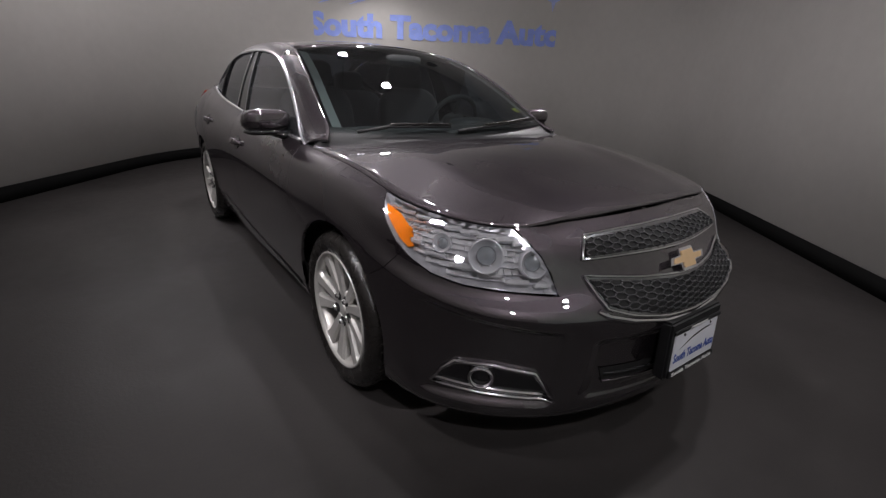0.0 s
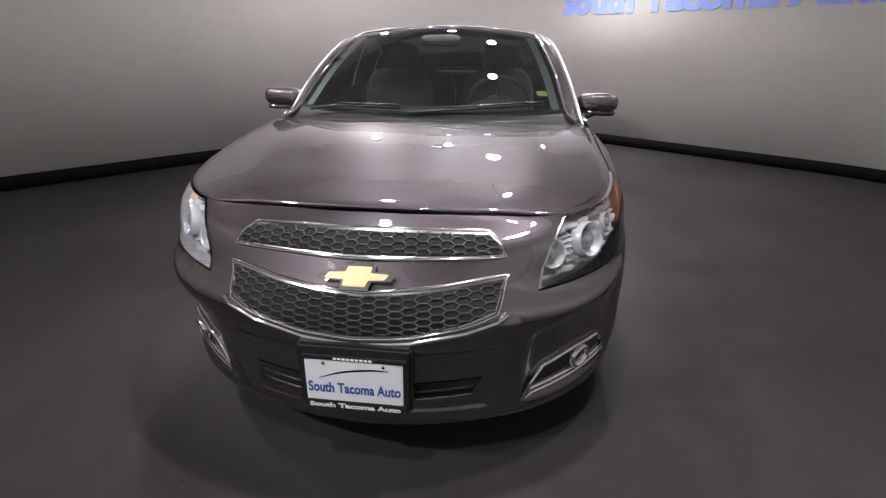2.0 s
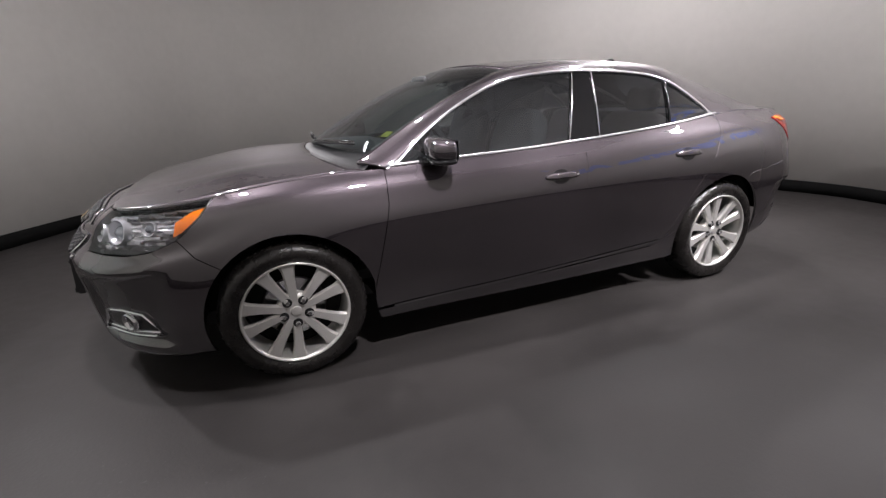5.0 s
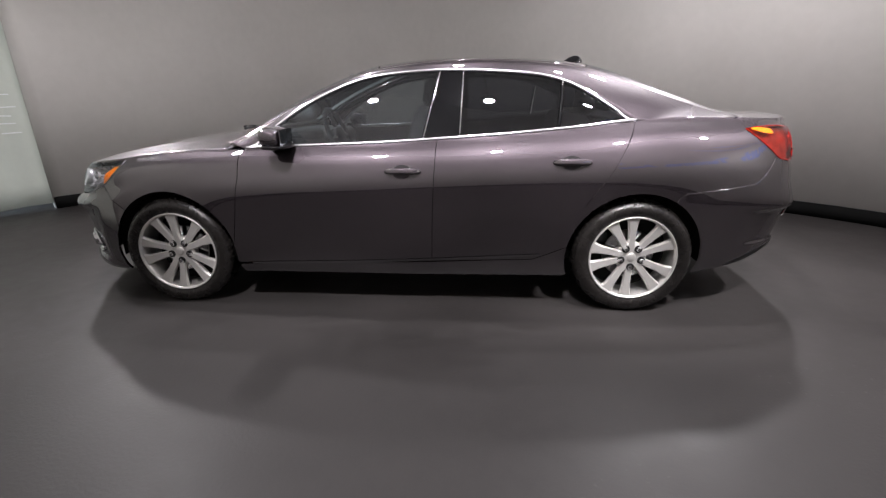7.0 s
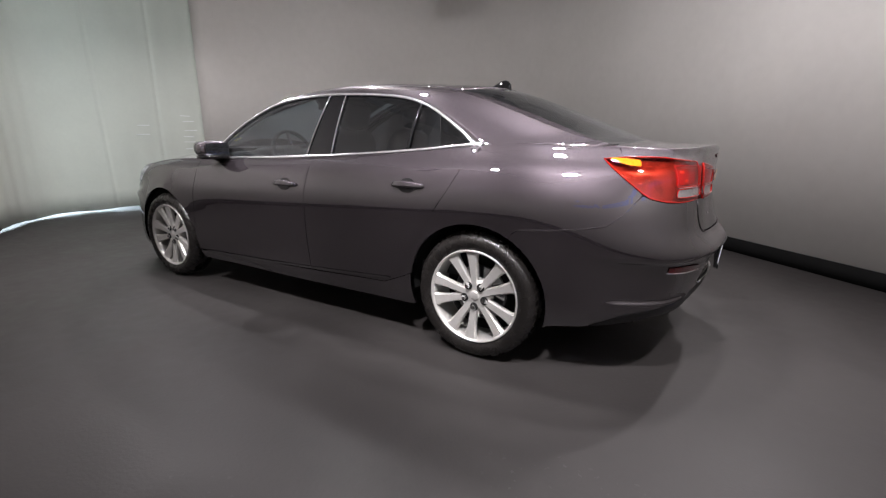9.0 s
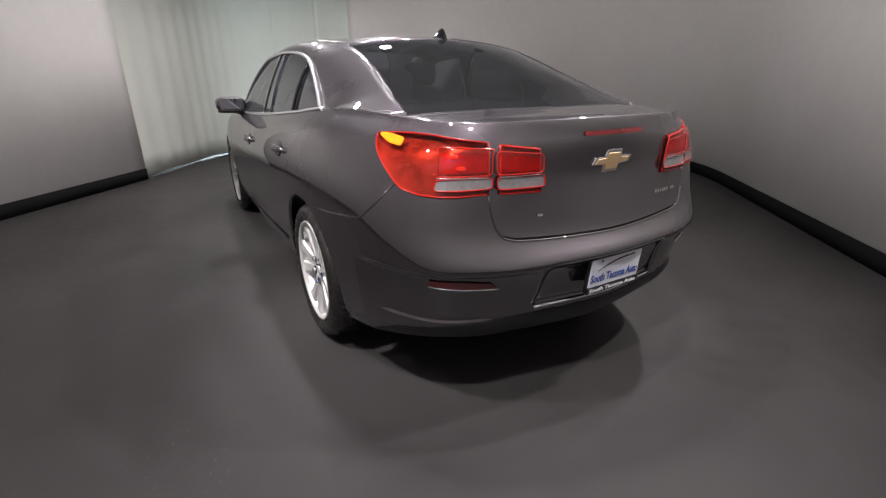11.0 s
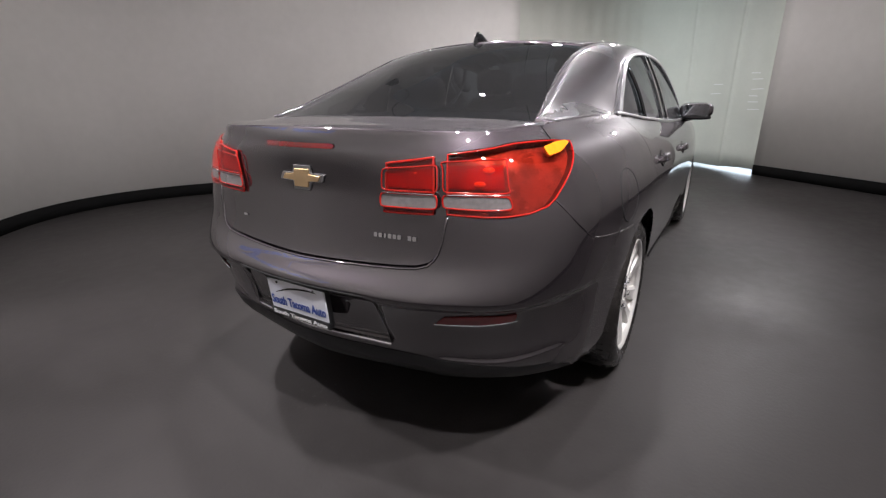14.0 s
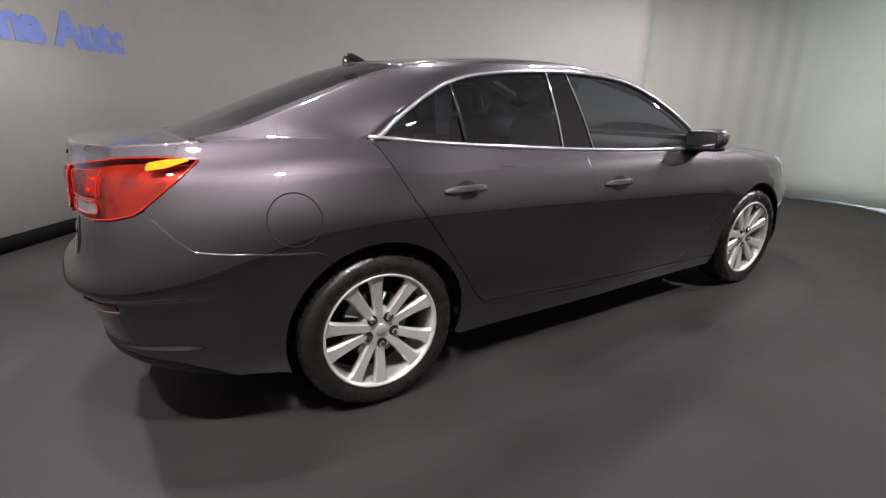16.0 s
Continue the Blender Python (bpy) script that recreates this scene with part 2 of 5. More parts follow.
def prism(bm, outline, depth, m):
    """An outline in the XY plane raised by depth along Z, placed by m."""
    lo = [bm.verts.new(m @ Vector((x, y, 0))) for x, y in outline]
    hi = [bm.verts.new(m @ Vector((x, y, depth))) for x, y in outline]
    n = len(outline)
    bm.faces.new(lo[::-1])
    bm.faces.new(hi)
    for i in range(n):
        bm.faces.new((lo[i], lo[(i + 1) % n], hi[(i + 1) % n], hi[i]))


def text_part(name, words, size, m, material, parent=None, label="", width=0.0, depth=0.001, bold=0.0):
    """Words as a thin raised mesh in the XY plane of m, centred, stretched to a width."""
    cu = bpy.data.curves.new(name, "FONT")
    cu.body, cu.size, cu.extrude, cu.offset, cu.resolution_u = words, size, depth, bold, 3
    cu.align_x = "CENTER"
    tmp = new(name + "_curve", cu)
    bpy.context.view_layer.update()
    me = bpy.data.meshes.new_from_object(tmp.evaluated_get(bpy.context.evaluated_depsgraph_get()))
    bpy.data.objects.remove(tmp)
    co = np.array([v.co for v in me.vertices])
    if width:
        k = width / (co[:, 0].max() - co[:, 0].min())
        mid = (co[:, 0].max() + co[:, 0].min()) / 2
        for v in me.vertices:
            v.co.x = (v.co.x - mid) * k
    me.transform(m)
    me.materials.clear()
    me.materials.append(material)
    ob = new(name, me)
    ob.name = name
    if parent is not None:
        ob.parent = parent
    if label:
        tagged(ob, label)
    return ob


# ---- the room: a diamond plan with rounded corners ----
def bez(a, c, b, n=14):
    return [((1 - u) ** 2 * a[0] + 2 * u * (1 - u) * c[0] + u * u * b[0], (1 - u) ** 2 * a[1] + 2 * u * (1 - u) * c[1] + u * u * b[1]) for u in [i / n for i in range(n + 1)]]


WALL_TOP = 4.4
# straight walls: outward direction in plan and distance from the middle of the car
LINES = {"rear_right": (-0.647, -0.762, 3.57), "front_right": (0.793, -0.609, 4.45), "front_left": (0.626, 0.780, 3.5), "rear_left": (-0.819, 0.573, 4.3)}


def corner(a, b):
    (ax, ay, ad), (bx, by, bd) = LINES[a], LINES[b]
    k = ax * by - ay * bx
    return Vector(((ad * by - bd * ay) / k, (ax * bd - bx * ad) / k))


def towards(p, line, dist, sign):
    nx, ny, _ = LINES[line]
    return p + Vector((-ny, nx)) * dist * sign


C_REAR, C_RIGHT, C_LEFT = corner("rear_right", "rear_left"), corner("rear_right", "front_right"), corner("front_left", "rear_left")
R0, R1 = towards(C_REAR, "rear_left", 2.0, -1), towards(C_REAR, "rear_right", 2.0, 1)
G0, G1 = towards(C_RIGHT, "rear_right", 2.3, -1), towards(C_RIGHT, "front_right", 2.3, 1)
L0, L1 = towards(C_LEFT, "front_left", 1.9, -1), towards(C_LEFT, "rear_left", 1.9, 1)
PLAN = {
    "wall_rear_left": [L1, R0],
    "wall_rear_corner": bez(R0, C_REAR, R1),
    "wall_rear_right": [R1, G0],
    "wall_right_corner": bez(G0, C_RIGHT, G1),
    "wall_front_right": [G1, Vector((4.467, -1.49))],
    "wall_left_corner": bez(L0, C_LEFT, L1),
    "wall_front_left": [Vector((3.475, 1.698)), L0],
}


def wall_strip(name, pts, z0, z1, thick, material, label, category, proud=0.0, kind="structure"):
    """An upright strip along plan points; its inner face lies on them, its body outside."""
    n = len(pts)
    inner, outer = [], []
    for i, p in enumerate(pts):
        a, b = Vector(pts[max(0, i - 1)]), Vector(pts[min(n - 1, i + 1)])
        d = (b - a).normalized()
        out = Vector((-d.y, d.x))
        if out.dot(Vector(p)) < 0:
            out = -out
        inner.append(Vector(p) - out * proud)
        outer.append(Vector(p) + out * thick)
    verts, faces = [], []
    for q in (inner, outer):
        for z in (z0, z1):
            verts += [(v.x, v.y, z) for v in q]
    for i in range(n - 1):
        faces += [(i, i + 1, n + i + 1, n + i), (2 * n + i, 3 * n + i, 3 * n + i + 1, 2 * n + i + 1),
                  (n + i, n + i + 1, 3 * n + i + 1, 3 * n + i), (i, 2 * n + i, 2 * n + i + 1, i + 1)]
    faces += [(0, n, 3 * n, 2 * n), (n - 1, 3 * n - 1, 4 * n - 1, 2 * n - 1)]
    ob = link_mesh(name, verts, faces, material, smooth=False)
    bm = bmesh.new()
    bm.from_mesh(ob.data)
    bmesh.ops.recalc_face_normals(bm, faces=bm.faces)
    bm.to_mesh(ob.data)
    bm.free()
    if n > 2:
        ob.data.polygons.foreach_set("use_smooth", [abs(p.normal.z) < 0.5 for p in ob.data.polygons])
    return tagged(ob, label, category, kind=kind)


# one continuous wall from the curtain's one end round to the other
def run(*names):
    out = []
    for nm in names:
        q = PLAN[nm]
        if len(q) == 2:
            a, b = Vector(q[0]), Vector(q[1])
            q = [a, a + (b - a) * 0.04, a + (b - a) * 0.5, a + (b - a) * 0.96, b]
        out += [Vector(v) for v in q if not out or (Vector(v) - out[-1]).length > 1e-4]
    return out


ROUND = run("wall_front_left", "wall_left_corner", "wall_rear_left", "wall_rear_corner", "wall_rear_right", "wall_right_corner", "wall_front_right")
wall_strip("wall_1", ROUND, 0.0, WALL_TOP, 0.15, WALLPAINT, "smooth grey painted photo booth wall with rounded corners", "wall")
wall_strip("baseboard", ROUND, 0.002, 0.14, -0.0005, BASEBLACK, "black rubber base strip along the grey wall", "baseboard", proud=0.006)

bm = bmesh.new()
bmesh.ops.create_grid(bm, x_segments=24, y_segments=24, size=9)
tagged(part("floor", bm, FLOORMAT), "dark grey coated smooth concrete floor", "floor", kind="structure")
bm = bmesh.new()
box(bm, 0, 0, WALL_TOP + 0.3, 18, 18, 0.1)
tagged(part("ceiling", bm, CEILMAT), "unseen grey ceiling above the booth that bounces fill light", "ceiling", kind="structure")
bm = bmesh.new()
box(bm, 8.6, 0, 2.3, 0.15, 12, 4.6)
tagged(part("wall_front", bm, WALLPAINT), "grey wall behind the curtain", "wall", kind="structure")


# ---- curtain across the front corner ----
def smooth_curve(keys, n):
    """Catmull-Rom points through keys."""
    k = [Vector(p) for p in keys]
    k = [k[0] * 2 - k[1]] + k + [k[-1] * 2 - k[-2]]
    out = []
    m = len(keys) - 1
    for i in range(n + 1):
        t = i / n * m
        j = min(int(t), m - 1)
        u = t - j
        a, b, c, d = k[j:j + 4]
        out.append(0.5 * ((2 * b) + (c - a) * u + (2 * a - 5 * b + 4 * c - d) * u * u + (3 * b - a - 3 * c + d) * u ** 3))
    return out


def curtain_mat():
    m = mat("pale_curtain_cloth", (0.58, 0.585, 0.53), 0.9, vary=0.08, scale=1.6, bump=0.12, bump_scale=25)
    nt = m.node_tree
    b = nt.nodes["Principled BSDF"]
    tl = nt.nodes.new("ShaderNodeBsdfTranslucent")
    tl.inputs["Color"].default_value = (0.7, 0.71, 0.66, 1)
    mx = nt.nodes.new("ShaderNodeMixShader")
    mx.inputs[0].default_value = 0.35
    nt.links.new(b.outputs[0], mx.inputs[1])
    nt.links.new(tl.outputs[0], mx.inputs[2])
    nt.links.new(mx.outputs[0], nt.nodes["Material Output"].inputs["Surface"])
    return m


CURTAIN = curtain_mat()


def curtain(keys, name, label, seed, z0=0.03, z1=WALL_TOP, folds=26, deep=1.0):
    rnd = random.Random(seed)
    pts = smooth_curve(keys, 260)
    ph = [rnd.uniform(0, 6) for _ in range(6)]
    verts, faces = [], []
    rows_z = [z0 + (z1 - z0) * i / 16 for i in range(17)]
    n = len(pts)
    for z in rows_z:
        for i, p in enumerate(pts):
            a, b = pts[max(0, i - 1)], pts[min(n - 1, i + 1)]
            d = (b - a).normalized()
            u = i / (n - 1)
            amp = 0.012 + 0.01 * math.sin(5 * u + ph[0])
            w = amp * math.sin(folds * math.tau * u * 0.5 + 3.4 * math.sin(6 * u + ph[1])) + 0.004 * math.sin(61 * u + ph[2] + z * 0.7) + 0.01 * math.sin(23 * u + z * 1.3 + ph[3])
            w *= deep
            w -= 0.016 * math.exp(-((u - 0.86) / 0.0045) ** 2) + 0.012 * math.exp(-((u - 0.70 + 0.006 * z) / 0.004) ** 2)
            verts.append((p.x - d.y * w, p.y + d.x * w, z + (0.008 * math.sin(31 * u + ph[4]) + 0.035 * max(0.0, (u - 0.62) / 0.38) if z == z0 else 0)))
    for r in range(16):
        for i in range(n - 1):
            faces.append((r * n + i, r * n + i + 1, (r + 1) * n + i + 1, (r + 1) * n + i))
    ob = link_mesh(name, verts, faces, CURTAIN)
    mod = ob.modifiers.new("cloth", "SOLIDIFY")
    mod.thickness = 0.003
    return tagged(ob, label, "curtain", "booth curtains")


curtain([(3.43, 1.80), (4.1, 1.36), (4.75, 0.95), (5.2, 0.52), (5.37, 0.02), (5.2, -0.55), (4.88, -1.06), (4.51, -1.56)], "curtain", "pale grey-green cloth curtain hanging in soft folds", 3, z0=0.022, folds=34, deep=0.3)

# short pale strips added for daylight through slits at the panel's edge
for k, (z, u) in enumerate(((0.88, 0.0), (0.98, 0.02), (1.06, 0.03), (1.15, -0.01), (1.28, 0.01), (1.36, 0.05), (1.09, 0.62), (1.22, 0.60))):
    b = bmesh.new()
    m = Matrix.Translation((4.60 + u * 0.6, -1.36 + u * 0.8, z)) @ pose(0, 0, 0, 0, 2 * (k % 3) - 2, -127)
    box(b, 0, 0, 0, 0.17 - 0.02 * (k % 3), 0.004, 0.012, m, bevel=0.001)
    tagged(part("daylight_strip", b, WHITEINK), "short pale strip added for daylight through a slit in the curtain", "tape", "tape strips")

# daylight of the doorway behind the curtain
day = bpy.data.lights.new("doorway_daylight", "AREA")
day.shape, day.size, day.size_y, day.energy, day.color = "RECTANGLE", 3.0, 3.0, 400, (0.74, 0.87, 1.0)
new("doorway_daylight", day).matrix_world = look((8.3, -0.6, 1.55), (5.0, -0.3, 0.9))


# ---- ceiling spots ----
def ceiling_spot(x, y, watts, cone, aim_x, aim_y, aim_z):
    th = empty("ceiling_spotlight", pose(x, y, LAMP_Z), "round black ceiling spotlight with a white lit bulb, some added as fill", "spotlight", "ceiling spotlights")
    b = bmesh.new()
    lathe(b, [(0.0, 0.2), (0.07, 0.2), (0.085, 0.12), (0.095, 0.0), (0.088, 0.0), (0.08, 0.1), (0.0, 0.16)], 24, "Z")
    part("housing", b, BLACK, th, smooth=True)
    b = bmesh.new()
    tube(b, [(0, 0, 0.19), (0, 0, WALL_TOP + 0.25 - LAMP_Z)], 0.005)
    part("stem", b, BLACK, th)
    li = bpy.data.lights.new("spot_bulb", "POINT" if cone == 360 else "SPOT")
    li.energy, li.color, li.shadow_soft_size = watts * LAMP_SCALE, (1.0, 0.955, 0.985), 0.062
    if cone < 360:
        li.spot_size, li.spot_blend = radians(cone), 1.0
    o = new("spot_bulb", li)
    o.matrix_world = look((x, y, LAMP_Z - 0.03), (aim_x, aim_y, aim_z))


for row in SPOTS:
    ceiling_spot(*row)

# ---- the blue wall sign ----
def sign_frame(u, z):
    """A pose on the rear left wall: u metres along it, z up, text reading from the room."""
    nx, ny, off = LINES["rear_left"]
    d, inward = Vector((ny, -nx)), Vector((-nx, -ny))
    p = Vector((nx, ny)) * off + d * u
    m = Matrix(((d.x, 0, inward.x, p.x + inward.x * 0.004), (d.y, 0, inward.y, p.y + inward.y * 0.004), (0, 1, 0, z), (0, 0, 0, 1)))
    return m


sign = empty("wall_sign", sign_frame(0.36, 1.785), "large blue lettered sign with a swoosh on the grey wall", "sign")
text_part("lettering", "South Tacoma Auto", 0.42, Matrix.Identity(4), BLUE, sign, "blue slanted letters", width=3.8, depth=0.004, bold=0.022)
for pts, w in (([(-1.75, 0.42), (-1.2, 0.62), (-0.5, 0.85)], 0.035), ([(-1.3, 0.42), (-0.8, 0.6), (0.2, 0.95)], 0.03)):
    b = bmesh.new()
    c = smooth_curve([(*p, 0) for p in pts], 10)
    vs = [(b.verts.new((p.x, p.y - w * math.sin(math.pi * i / 10) - 0.004, 0.003)), b.verts.new((p.x, p.y + w * math.sin(math.pi * i / 10) + 0.004, 0.003))) for i, p in enumerate(c)]
    for (a0, a1), (b0, b1) in zip(vs, vs[1:]):
        b.faces.new((a0, b0, b1, a1))
    bmesh.ops.solidify(b, geom=b.faces[:], thickness=0.003)
    part("swoosh", b, PALEBLUE, sign)
b = bmesh.new()
prism(b, [(0.12 * math.cos(k * math.pi / 4) * (1 if k % 2 == 0 else 0.35), 0.17 * math.sin(k * math.pi / 4) * (1 if k % 2 == 0 else 0.35)) for k in range(8)], 0.004, pose(1.72, 0.62, 0.0))
part("star", b, PALEBLUE, sign)


# ---- the car: front towards +x, left side towards +y ----
# plan outline of the body at bumper and door height, from the nose round the left side to the tail
OUTLINE = [(2.36, 0), (2.345, 0.2), (2.295, 0.4), (2.225, 0.55), (2.10, 0.70), (1.95, 0.80), (1.75, 0.862), (1.4, 0.902), (1.0, 0.912),
           (0.0, 0.915), (-1.0, 0.912), (-1.4, 0.906), (-1.8, 0.878), (-2.1, 0.812), (-2.28, 0.70), (-2.385, 0.5), (-2.435, 0.25), (-2.455, 0)]
# upright sections: where on the outline, then (height, inset) from sill to shoulder
SECTIONS = [
    ((2.36, 0.0), [(.17, .10), (.22, .05), (.33, .018), (.45, .004), (.55, 0), (.64, .022), (.74, .09), (.80, .16), (.845, .28)]),
    ((2.295, 0.4), [(.17, .10), (.22, .055), (.33, .03), (.45, .014), (.55, .002), (.62, .010), (.69, .075), (.79, .14), (.842, .25)]),
    ((2.145, 0.66), [(.17, .09), (.22, .045), (.33, .038), (.45, .026), (.55, .006), (.61, 0), (.665, .046), (.78, .08), (.85, .14)]),
    ((1.85, 0.835), [(.18, .06), (.22, .02), (.33, 0), (.45, 0), (.55, 0), (.64, .006), (.69, .026), (.80, .045), (.872, .095)]),
    ((1.37, 0.903), [(.20, .03), (.28, .015), (.36, 0), (.47, 0), (.60, 0), (.72, .01), (.82, .03), (.89, .06), (.93, .115)]),
    ((0.95, 0.912), [(.20, .07), (.26, .048), (.35, .032), (.47, .018), (.60, .006), (.73, 0), (.83, .022), (.90, .048), (.955, .10)]),
    ((0.0, 0.915), [(.20, .07), (.26, .05), (.35, .035), (.47, .021), (.62, .008), (.76, 0), (.86, .02), (.93, .05), (.99, .10)]),
    ((-1.0, 0.912), [(.20, .07), (.27, .05), (.37, .033), (.50, .019), (.65, .006), (.80, 0), (.90, .022), (.98, .058), (1.06, .125)]),
    ((-1.4, 0.906), [(.22, .04), (.30, .022), (.40, .012), (.52, .008), (.67, .003), (.82, 0), (.93, .03), (1.02, .076), (1.10, .165)]),
    ((-1.9, 0.858), [(.25, .07), (.31, .045), (.40, .03), (.52, .016), (.67, .004), (.82, .013), (.93, .048), (1.02, .10), (1.10, .20)]),
    ((-2.28, 0.70), [(.32, .10), (.365, .065), (.43, .048), (.52, .026), (.62, 0), (.75, .03), (.88, .055), (1.0, .085), (1.09, .17)]),
    ((-2.40, 0.45), [(.305, .12), (.35, .08), (.43, .056), (.53, .026), (.62, 0), (.72, .055), (.88, .08), (1.02, .09), (1.095, .13)]),
    ((-2.455, 0.0), [(.30, .11), (.35, .065), (.44, .04), (.54, .018), (.63, 0), (.71, .06), (.90, .105), (1.04, .095), (1.10, .12)]),
]


def herm_interp(tk, vk, t):
    """Smooth interpolation of rows vk at places tk."""
    tk, vk = np.asarray(tk, float), np.asarray(vk, float)
    m = np.zeros_like(vk)
    dt = np.diff(tk)
    sl = np.diff(vk, axis=0) / dt[:, None]
    m[1:-1] = (sl[:-1] * dt[1:, None] + sl[1:] * dt[:-1, None]) / (dt[1:] + dt[:-1])[:, None]
    m[0], m[-1] = sl[0], sl[-1]
    i = np.clip(np.searchsorted(tk, t, side="right") - 1, 0, len(tk) - 2)
    h = dt[i][:, None]
    u = ((t - tk[i]) / dt[i])[:, None]
    return (2 * u ** 3 - 3 * u ** 2 + 1) * vk[i] + (u ** 3 - 2 * u ** 2 + u) * h * m[i] + (-2 * u ** 3 + 3 * u ** 2) * vk[i + 1] + (u ** 3 - u ** 2) * h * m[i + 1]


_ok = np.array([(x, -y) for x, y in OUTLINE[1:3]][::-1] + OUTLINE + [(x, -y) for x, y in OUTLINE[-3:-1]][::-1], float)
_cum = np.r_[0, np.cumsum(np.hypot(*np.diff(_ok, axis=0).T))]
_s0, _s1 = _cum[2], _cum[-3]
SLEN = _s1 - _s0
NS, NW = 900, 220
SGRID = np.linspace(0, SLEN, NS)
PLANC = herm_interp(_cum - _s0, _ok, SGRID)
_tan = np.gradient(PLANC, SGRID, axis=0)
PLANN = np.stack([_tan[:, 1], -_tan[:, 0]], 1)
PLANN /= np.linalg.norm(PLANN, axis=1)[:, None]
PLANN[0], PLANN[-1] = (1, 0), (-1, 0)


def s_at(x, y):
    """The place along the outline nearest to a plan point."""
    return float(SGRID[np.argmin(np.hypot(PLANC[:, 0] - x, PLANC[:, 1] - abs(y)))])




def sx(x):
    """The place along the outline of the side at x."""
    i = np.where(PLANC[:, 1] > 0.55)[0]
    return float(np.interp(-x, -PLANC[i, 0], SGRID[i]))


_sec_s = [s_at(*p) for p, _ in SECTIONS]
_secz = herm_interp(_sec_s, [[z for z, _ in r] for _, r in SECTIONS], SGRID)
_seco = herm_interp(_sec_s, [[o for _, o in r] for _, r in SECTIONS], SGRID)
ZB, ZT = _secz[:, 0], _secz[:, -1]
OFFW = np.zeros((NS, NW))
for _i in range(NS):
    _v = np.linspace(0, 8, 200)
    _zz = herm_interp(np.arange(9), _secz[_i][:, None], _v)[:, 0]
    _oo = herm_interp(np.arange(9), _seco[_i][:, None], _v)[:, 0]
    OFFW[_i] = np.interp(np.linspace(ZB[_i], ZT[_i], NW), np.maximum.accumulate(_zz), _oo)


def ease(a, b, v):
    """Smooth rise from 0 at a to 1 at b."""
    u = np.clip((v - a) / (b - a), 0, 1)
    return u * u * (3 - 2 * u)


def relief(s, z):
    """How deep the bumpers' hollows lie under the plain skin at outline places and heights."""
    y_s = lambda y: float(np.interp(y, PLANC[:225, 1], SGRID[:225]))
    c0, c1 = s_at(2.25, 0.49), s_at(1.93, 0.81)
    brow = np.interp(s, [c0, c1], [0.555, 0.612])
    cheek = 0.024 * ease(c0 - 0.02, c0 + 0.05, s) * (1 - ease(c1 - 0.02, c1 + 0.10, s)) * (1 - ease(brow - 0.03, brow + 0.006, z)) * ease(0.245, 0.285, z)
    chin = 0.02 * (1 - ease(y_s(0.37), y_s(0.44), s)) * ease(0.262, 0.30, z) * (1 - ease(0.495, 0.535, z))
    e = SLEN - s
    niche = 0.012 * (1 - ease(0.300 + 0.15 * (0.61 - z), 0.322 + 0.15 * (0.61 - z), e)) * ease(0.438, 0.452, z) * (1 - ease(0.600, 0.622, z))
    ledge = -0.013 * ease(0.42, 0.55, e) * (1 - ease(0.95, 1.1, e)) * (1 - ease(0.40, 0.418, z))
    tuck = 0.02 * (1 - ease(0.95, 1.15, e)) * (1 - ease(0.588, 0.618, z))
    lip = -0.016 * ease(1.060, 1.082, z) * (1 - ease(0.5, 0.8, e))
    return cheek + chin + niche + ledge + tuck + lip


OFFW += relief(SGRID[:, None], ZB[:, None] + (ZT - ZB)[:, None] * np.linspace(0, 1, NW)[None, :])


def body_raw(s, z, lift=0.0):
    """Points of the body's upright skin at outline places s (past either end: the other side) and heights z."""
    s, z = np.asarray(s, float), np.asarray(z, float)
    sign = np.where((s < 0) | (s > SLEN), -1.0, 1.0)
    f = np.where(s < 0, -s, np.where(s > SLEN, 2 * SLEN - s, s))
    fi = np.clip(f / SLEN * (NS - 1), 0, NS - 1.0001)
    i = fi.astype(int)
    a = fi - i
    zb, zt = ZB[i] * (1 - a) + ZB[i + 1] * a, ZT[i] * (1 - a) + ZT[i + 1] * a
    w = np.clip((z - zb) / (zt - zb), 0, 1) * (NW - 1.0001)
    j = w.astype(int)
    b = w - j
    off = (OFFW[i, j] * (1 - b) + OFFW[i, j + 1] * b) * (1 - a) + (OFFW[i + 1, j] * (1 - b) + OFFW[i + 1, j + 1] * b) * a
    c = PLANC[i] * (1 - a)[..., None] + PLANC[i + 1] * a[..., None]
    n = PLANN[i] * (1 - a)[..., None] + PLANN[i + 1] * a[..., None]
    p = c - n * (off - lift)[..., None]
    return np.stack([p[..., 0], p[..., 1] * sign, z], -1)


def body_normal(s, z):
    h = 0.008
    s, z = np.asarray(s, float), np.asarray(z, float)
    ds = body_raw(s + h, z) - body_raw(s - h, z)
    dz = body_raw(s, z + h) - body_raw(s, z - h)
    n = np.cross(ds, dz)
    n /= np.linalg.norm(n, axis=-1)[..., None] + 1e-9
    c = body_raw(s, z)
    out = np.stack([c[..., 0] * 0.15, c[..., 1], c[..., 2] * 0], -1)
    flip = np.sign((n * out).sum(-1))
    flip[flip == 0] = 1
    return n * flip[..., None]


def body(s, z, lift=0.0):
    s, z = np.atleast_1d(np.asarray(s, float)), np.atleast_1d(np.asarray(z, float))
    return body_raw(s, z) + body_normal(s, z) * lift


def top_edge(s):
    """The shoulder of the skin at s."""
    z = np.interp(s, SGRID, ZT)
    return body_raw(np.atleast_1d(s), np.atleast_1d(z))[0]


